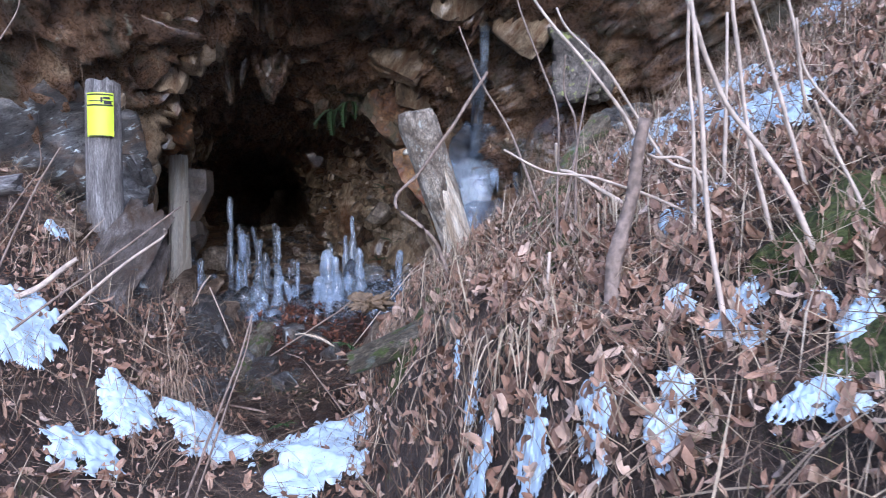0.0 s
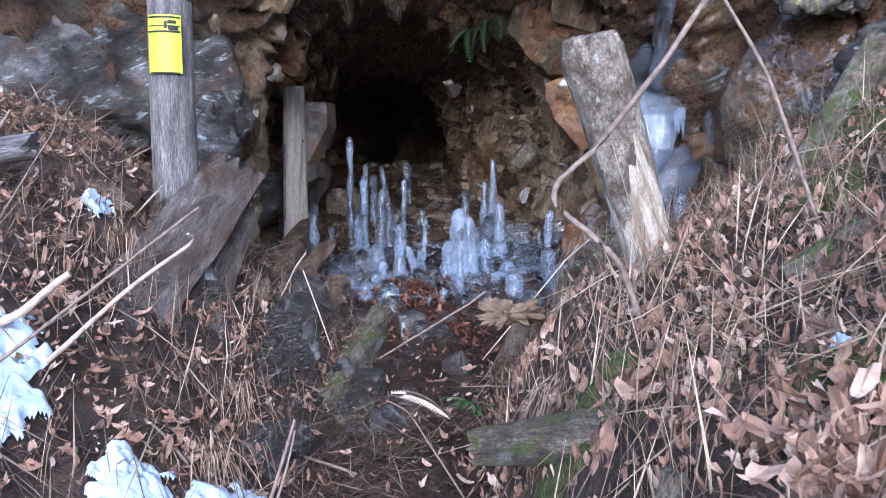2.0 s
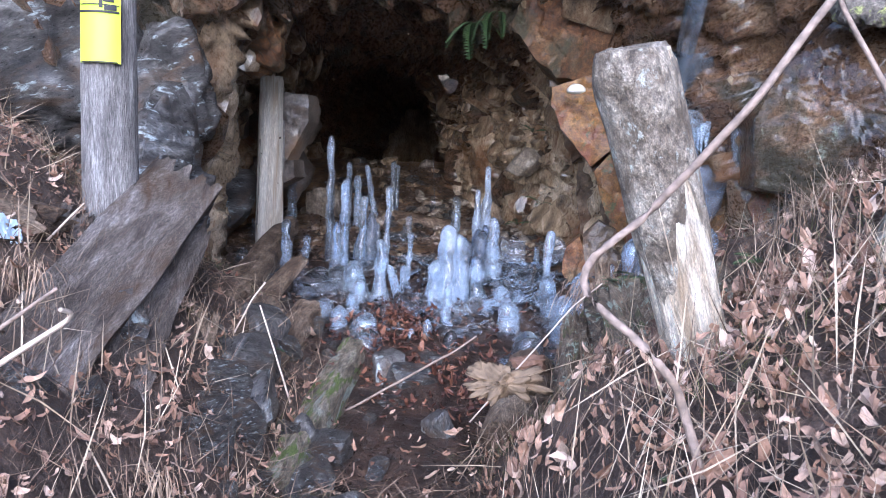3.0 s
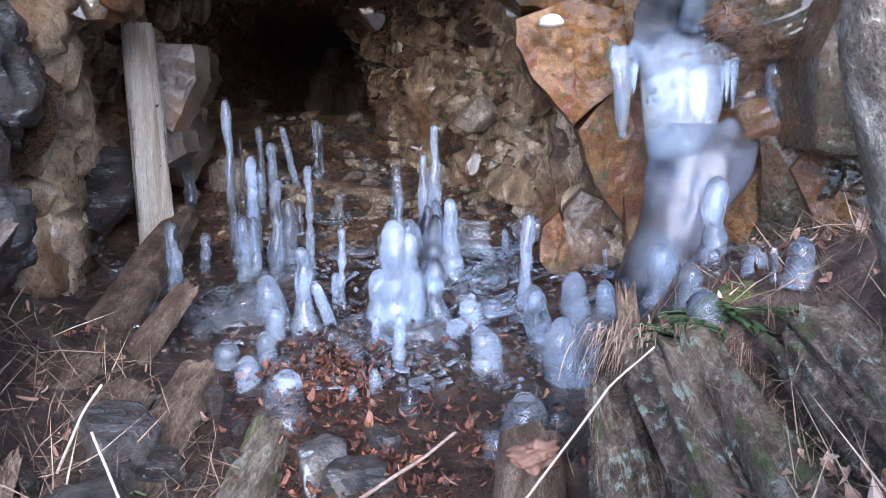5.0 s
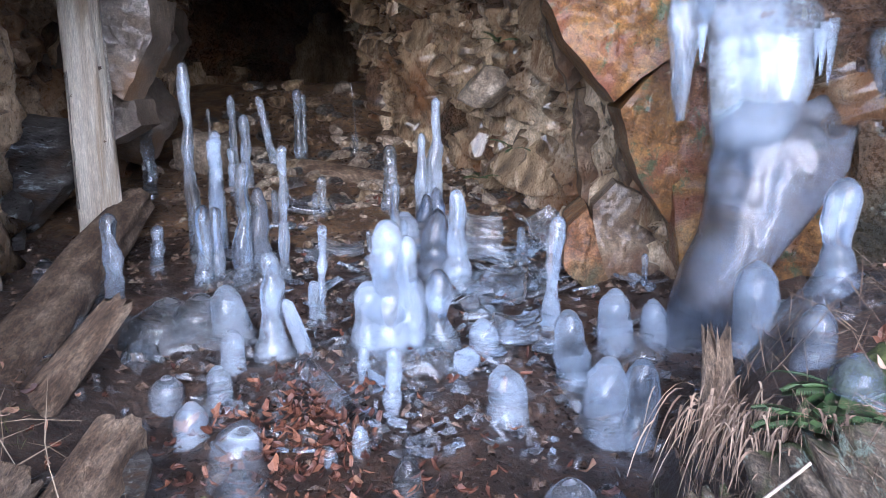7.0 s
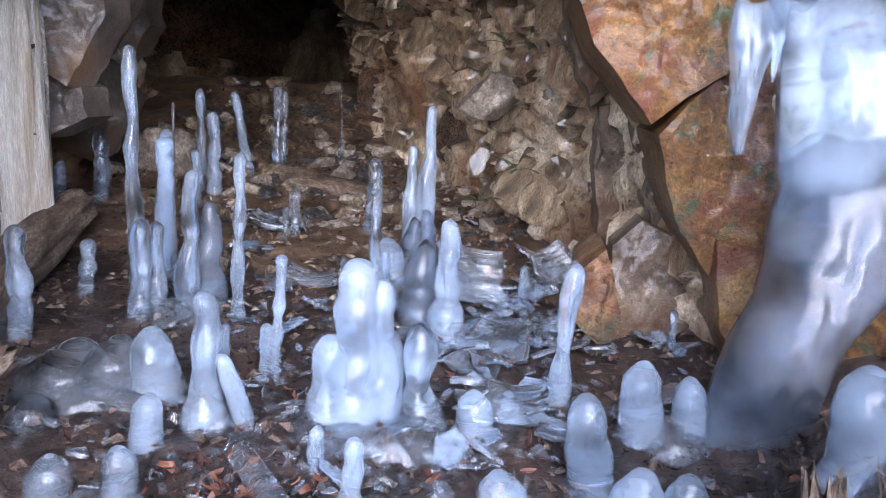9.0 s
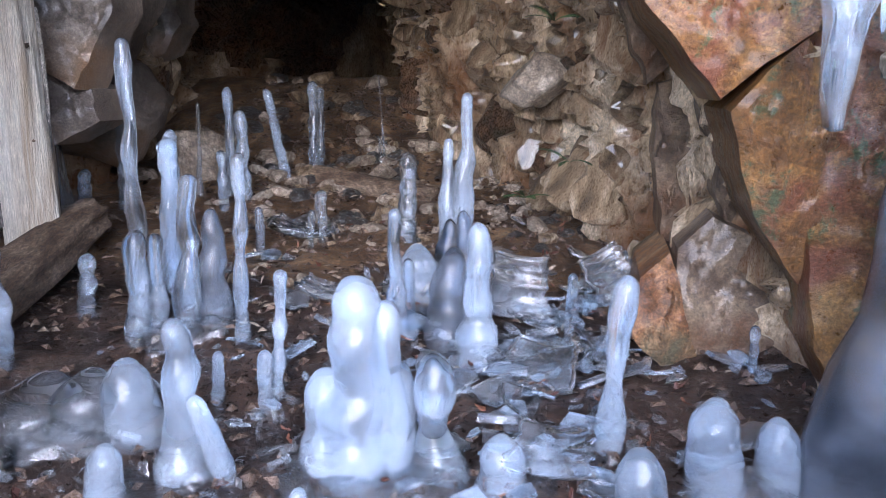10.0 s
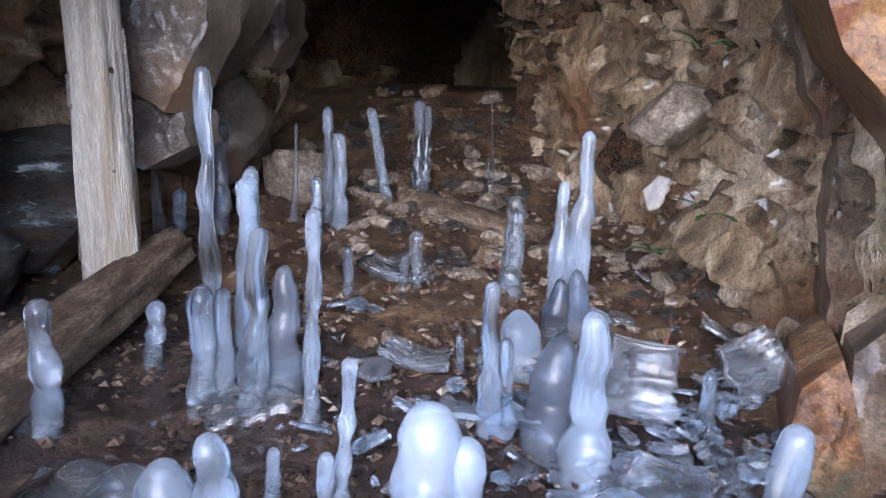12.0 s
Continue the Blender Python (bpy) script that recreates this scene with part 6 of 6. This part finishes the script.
def scatter(name, places, material, label, category, shapes):
    """Many small pieces in one mesh: places are (x, y, z, size, turns)."""
    vs, fs, base = [], [], 0
    for x, y, z, s, tilt in places:
        pts, tris = shapes[lr.randrange(len(shapes))]
        m = np.array(Euler(tilt).to_matrix())
        vs.append((pts * s) @ m.T + np.array((x, y, z)))
        fs += [tuple(base + i for i in t) for t in tris]
        base += len(pts)
    me = bpy.data.meshes.new(name)
    me.from_pydata(np.concatenate(vs).tolist(), [], fs)
    me.materials.append(material)
    return tagged(new(name, me), label, category, kind="stuff")


def slope(x, y):
    e = 0.04
    return math.atan2(land(x, y + e) - land(x, y - e), 2 * e), -math.atan2(land(x + e, y) - land(x - e, y), 2 * e)


def lie(x, y, size, lift=0.03, wild=0.7):
    sx, sy = slope(x, y)
    return (x, y, ground(x, y) + lr.uniform(0.004, lift), size, (sx + lr.gauss(0, wild), sy + lr.gauss(0, wild), lr.uniform(0, 6.28)))


def on_bank(x, y):
    c, w = lerp(TRENCH, y)[:2]
    return x > c + w * 0.9 or x < c - w * 1.1


def on_ledge(x, y):
    return x > -0.25 and y > 3.95 and lr.random() < 0.85


places = []
while len(places) < 13000:
    x, y = lr.uniform(-3.2, 2.4), 0.2 + 5.0 * lr.random() ** 1.25
    if not on_bank(x, y) and lr.random() < 0.75:
        continue
    if y > 4.2 and x < 0.1 and lr.random() < 0.85 or on_ledge(x, y):
        continue
    if noise.noise(Vector((x * 2.2, y * 2.2, 1))) < -0.12 and lr.random() < 0.6:
        continue
    places.append(lie(x, y, lr.choice((0.03, 0.035, 0.045, 0.055, 0.075)), 0.05, 0.6))
for i in range(260):
    a, r = lr.uniform(0, 6.28), abs(lr.gauss(0, 0.11))
    places.append(lie(0.3 + r * math.cos(a), 2.12 + r * math.sin(a), lr.uniform(0.035, 0.065), 0.1, 0.9))
for i in range(5200):
    x, y = lr.uniform(0.0, 1.9), lr.uniform(0.5, 2.8)
    if noise.noise(Vector((x * 3, y * 3, 4))) > -0.25:
        places.append(lie(x, y, lr.choice((0.035, 0.045, 0.055, 0.07)), 0.06, 0.6))
for i in range(9000):
    x, y = lr.uniform(-3.2, 0.6), 0.2 + 4.3 * lr.random()
    if y > 2.9 and not on_bank(x, y) and lr.random() < 0.8 or on_ledge(x, y):
        continue
    if noise.noise(Vector((x * 2.8, y * 2.8, 9))) > -0.2:
        places.append(lie(x, y, lr.choice((0.018, 0.024, 0.03, 0.04)), 0.035, 0.5))
for i in range(6000):
    x, y = lr.uniform(0.1, 2.4), lr.uniform(0.4, 4.2)
    if noise.noise(Vector((x * 3, y * 3, 21))) > -0.3:
        places.append(lie(x, y, lr.choice((0.02, 0.03, 0.04, 0.05)), 0.06, 0.6))
scatter("leaf_litter", places, LEAF, "curled brown dead leaves covering the banks", "leaves", LEAF_SHAPES)

places = []
for cx, cy, sx, sy, n in ((-1.05, 5.2, 0.13, 0.13, 380), (-0.75, 4.75, 0.25, 0.2, 420), (-0.5, 7.0, 0.2, 0.3, 60), (-0.32, 4.72, 0.05, 0.06, 14), (0.25, 4.8, 0.14, 0.08, 40), (-1.45, 4.9, 0.25, 0.2, 50), (-0.6, 6.0, 0.5, 0.4, 60), (-1.3, 6.8, 0.4, 0.4, 40)):
    for i in range(n):
        places.append(lie(lr.gauss(cx, sx), lr.gauss(cy, sy), lr.uniform(0.025, 0.06), 0.04, 0.6))
scatter("red_leaves", places, RED_LEAF, "wet red-brown leaves and fronds on the trench floor", "leaves", LEAF_SHAPES)

BLADE = [(np.array([(-0.5, 0, 0), (0, 0.006, 0.03), (0, -0.006, 0.03), (0.5, 0, b)]), [(0, 2, 1), (1, 2, 3)]) for b in (0.0, 0.1, -0.08, 0.2)]
places = []
while len(places) < 26000:
    x, y = lr.uniform(-3.0, 2.2), lr.uniform(0.2, 5.1)
    if noise.noise(Vector((x * 1.7, y * 1.7, 7))) < -0.2 and lr.random() < 0.7:
        continue
    if y > 3.9 and not on_bank(x, y) and lr.random() < 0.9 or y > 4.7 and x < 0.0:
        continue
    places.append(lie(x, y, lr.uniform(0.06, 0.3), 0.06, 0.35))
scatter("needle_litter", places, NEEDLE, "brown pine needles and fine dead stems over the ground", "needles", BLADE)
places = []
while len(places) < 3600:
    x, y = lr.uniform(-3.0, 2.2), lr.uniform(0.6, 4.9)
    if on_bank(x, y) and not on_ledge(x, y):
        places.append(lie(x, y, lr.uniform(0.1, 0.45), 0.09, 0.4))
for i in range(2600):
    x, y = lr.uniform(0.0, 1.9), lr.uniform(0.5, 3.2)
    places.append(lie(x, y, lr.uniform(0.08, 0.35), 0.1, 0.45))
for i in range(3200):
    x, y = lr.uniform(0.3, 2.3), lr.uniform(0.8, 4.6)
    if on_ledge(x, y):
        continue
    places.append(lie(x, y, lr.uniform(0.06, 0.3), 0.08, 0.45))
scatter("dry_straw", places, STRAW, "pale dry grass stems lying over the banks", "straw", BLADE)

places = []
while len(places) < 9500:
    x, y = lr.uniform(-2.2, 2.2), lr.uniform(0.4, 5.0)
    if noise.noise(Vector((x * 2.6, y * 2.6, 13))) + 0.12 * x > 0.22:
        places.append(lie(x, y, lr.uniform(0.03, 0.12), 0.05, 0.6))
scatter("moss_growth", places, GREEN_MOSS, "patches of green moss and small green stems on the banks", "moss", BLADE)

# needles fallen over the logs of the ledge
places = []
for i in range(1500):
    x0, z0, r, y0 = lr.choice(((-0.13, 1.20, 0.08, 4.0), (0.06, 1.30, 0.135, 3.95), (0.06, 1.30, 0.135, 3.95), (0.31, 1.43, 0.105, 3.95)))
    a, y = radians(lr.uniform(20, 160)), y0 + (4.65 - y0) * lr.random() ** 0.6
    places.append((x0 + r * math.cos(a), y, z0 - 0.18 * (4.6 - y) + r * math.sin(a) + lr.uniform(0, 0.02), lr.uniform(0.03, 0.13), (lr.gauss(0, 0.3), math.pi / 2 - a + lr.gauss(0, 0.3), lr.uniform(0, 6.28))))
scatter("ledge_needles", places, NEEDLE, "brown dead needles lying over the mossy logs", "needles", BLADE)

# chips and crumbs on the mine floor
CHIP = [(np.array([(-0.5, -0.3, 0), (0.4, -0.4, 0), (0.5, 0.2, 0), (-0.2, 0.4, 0), (0, 0, 0.35)]), [(0, 1, 4), (1, 2, 4), (2, 3, 4), (3, 0, 4)]),
        (np.array([(-0.6, -0.15, 0), (0.5, -0.25, 0), (0.6, 0.15, 0), (-0.4, 0.25, 0), (0.1, 0, 0.2)]), [(0, 1, 4), (1, 2, 4), (2, 3, 4), (3, 0, 4)])]
places = []
for i in range(3500):
    y = lr.uniform(5.0, 9.5)
    places.append(lie(lr.uniform(-2.9, lerp(RINGS, y)[2]), y, lr.uniform(0.015, 0.05), 0.012, 0.3))
scatter("stone_chips", [lie(lr.gauss(-1.3, 0.6), lr.uniform(6.2, 8.6), lr.uniform(0.015, 0.05), 0.02, 0.4) for i in range(320)], PALE_ROCK, "small pale stone chips on the mine floor", "gravel", CHIP)
scatter("floor_chips", places, WET_GRAVEL, "small rock chips on the mine floor", "gravel", CHIP)
places = []
for i in range(750):
    y = abs(lr.gauss(0, 0.7)) + 5.15
    places.append(lie(lr.gauss(-0.85, 0.45), y, lr.uniform(0.012, 0.05), 0.03, 0.6))
scatter("ice_crumbs", places, CLEAR_ICE, "crumbs and splinters of clear ice on the floor", "ice", CHIP)


# ---- grass tufts and ferns ----
def tuft(x, y, z, n, length, fall, material, label, seed):
    r2 = random.Random(seed)
    bm = bmesh.new()
    for i in range(n):
        p = Vector((r2.gauss(0, 0.07), r2.gauss(0, 0.04), r2.gauss(0, 0.02)))
        way = Vector((r2.gauss(fall[0], 0.35), r2.gauss(fall[1], 0.3), r2.gauss(0.25, 0.3)))
        l = length * r2.uniform(0.5, 1.1)
        w = Vector((r2.gauss(0, 1), r2.gauss(0, 0.3), 0)).normalized() * r2.uniform(0.0015, 0.0032)
        last = None
        for k in range(6):
            q = p + way * (0.5 * l * k / 5) + Vector((0, 0, -l * (k / 5) ** 2 * 0.95))
            a, b = bm.verts.new(q - w * (1 - k / 6.5)), bm.verts.new(q + w * (1 - k / 6.5))
            if last:
                bm.faces.new((last[0], last[1], b, a))
            last = (a, b)
    ob = part("grass_tuft", bm, material)
    ob.location = (x, y, z)
    return tagged(ob, label, "grass")


tuft(0.36, 1.78, 1.22, 110, 0.34, (-0.2, -0.25), STRAW, "hanging tuft of dry straw-coloured grass on the bank", 1)
tuft(0.45, 1.74, 1.26, 70, 0.32, (0.05, -0.3), STRAW, "hanging tuft of dry straw-coloured grass on the bank", 2)
tuft(-1.2, 3.3, 1.02, 120, 0.3, (0.3, -0.2), NEEDLE, "brown hanging tuft of dead grass at the trench side", 3)
tuft(-1.05, 2.95, 0.95, 110, 0.28, (0.3, -0.2), NEEDLE, "brown hanging tuft of dead grass at the trench side", 4)
tuft(-1.75, 3.5, 1.5, 110, 0.3, (0.2, -0.3), NEEDLE, "brown hanging tuft of dead grass on the bank", 5)
tuft(-0.02, 3.1, 1.15, 100, 0.3, (-0.3, -0.2), NEEDLE, "brown hanging tuft of dead grass at the trench side", 6)
tuft(0.02, 4.62, 1.40, 170, 0.15, (-0.3, -0.3), NEEDLE, "brown hanging fringe of dead needles on the ledge", 7)
tuft(-0.06, 4.8, 1.36, 150, 0.16, (-0.4, -0.1), NEEDLE, "brown hanging fringe of dead needles on the ledge", 8)
tuft(0.72, 2.2, 1.55, 110, 0.3, (-0.3, -0.3), STRAW, "tuft of dry grass on the bank", 9)
tuft(-2.45, 4.7, 3.0, 100, 0.4, (0.2, -0.4), NEEDLE, "dark hanging roots and dead needles on the rock", 10)
tuft(-2.7, 4.45, 3.05, 100, 0.4, (0.2, -0.4), NEEDLE, "dark hanging roots and dead needles on the rock", 11)


def fern(x, y, z, size, fronds, turn, material=FERN, droop=0.5, seed=0):
    r2 = random.Random(seed)
    top = thing("fern", "small green fern growing on the rock and moss", "fern", at=(x, y, z))
    for f in range(fronds):
        bm = bmesh.new()
        l = size * r2.uniform(0.7, 1.1)
        n = 24
        spine = [bm.verts.new((l * i / n, 0, l * (0.55 * (i / n) - droop * (i / n) ** 2))) for i in range(n + 1)]
        for i in range(n):
            p = spine[i].co
            half = 0.19 * l * math.sin(math.pi * (0.12 + 0.88 * (1 - i / n))) ** 0.8
            for s in (-1, 1):
                c = bm.verts.new(p + Vector((l / n * 1.7, s * half, -0.12 * half)))
                d = bm.verts.new(p + Vector((l / n * 0.9, s * half * 0.8, -0.05 * half)))
                bm.faces.new((spine[i], spine[i + 1], c, d))
        ob = part("frond", bm, material, top)
        ob.matrix_local = pose(0, 0, 0, r2.uniform(-20, 20), r2.uniform(-20, 20), turn + (f - (fronds - 1) / 2) * 200 / max(1, fronds))


fern(-0.72, 7.42, 1.45, 0.13, 5, -100, seed=1)
fern(-0.54, 7.3, 1.62, 0.12, 3, -110, seed=2)
fern(-0.62, 7.25, 2.15, 0.14, 4, -110, seed=3)
fern(-0.95, 6.5, 2.78, 0.24, 5, -100, droop=1.4, seed=4)
fern(-0.8, 6.45, 2.85, 0.22, 4, -90, droop=1.4, seed=5)
fern(0.1, 4.75, 1.42, 0.13, 9, -120, seed=6)
fern(0.02, 4.66, 1.4, 0.12, 8, -110, seed=16)
fern(0.18, 4.72, 1.44, 0.12, 8, -90, seed=17)
fern(0.26, 4.66, 1.46, 0.12, 8, -100, seed=7)
fern(0.46, 4.3, 1.56, 0.1, 6, -140, seed=8)
fern(-0.36, 3.0, 1.06, 0.2, 1, 175, STRAW, seed=9)
fern(-0.35, 3.2, 1.05, 0.09, 5, -100, seed=10)
fern(-0.62, 3.15, 0.72, 0.08, 5, -60, seed=11)
fern(-1.55, 3.0, 1.24, 0.13, 5, -60, seed=12)
fern(0.15, 3.0, 1.28, 0.1, 5, -120, seed=13)
fern(-1.35, 4.25, 1.12, 0.12, 4, -60, seed=14)

# broken chips on the tunnel walls
places = []
for i in range(600):
    y, k = lr.uniform(5.6, 9.4), lr.choice((lr.uniform(0.02, 0.4), lr.uniform(0.02, 0.4), lr.uniform(0.6, 0.97)))
    p = shell(y, k)
    n = (shell(y, min(1, k + 0.01)) - shell(y, max(0, k - 0.01))).cross(shell(y + 0.05, k) - shell(y - 0.05, k)).normalized()
    p = p - n * relief(p, k)
    places.append((p.x, p.y, p.z, lr.uniform(0.025, 0.075), (lr.uniform(0, 6), lr.uniform(0, 6), lr.uniform(0, 6))))
scatter("wall_chips", places, ROCK, "small broken stones in the joints of the wall", "stones", CHIP)
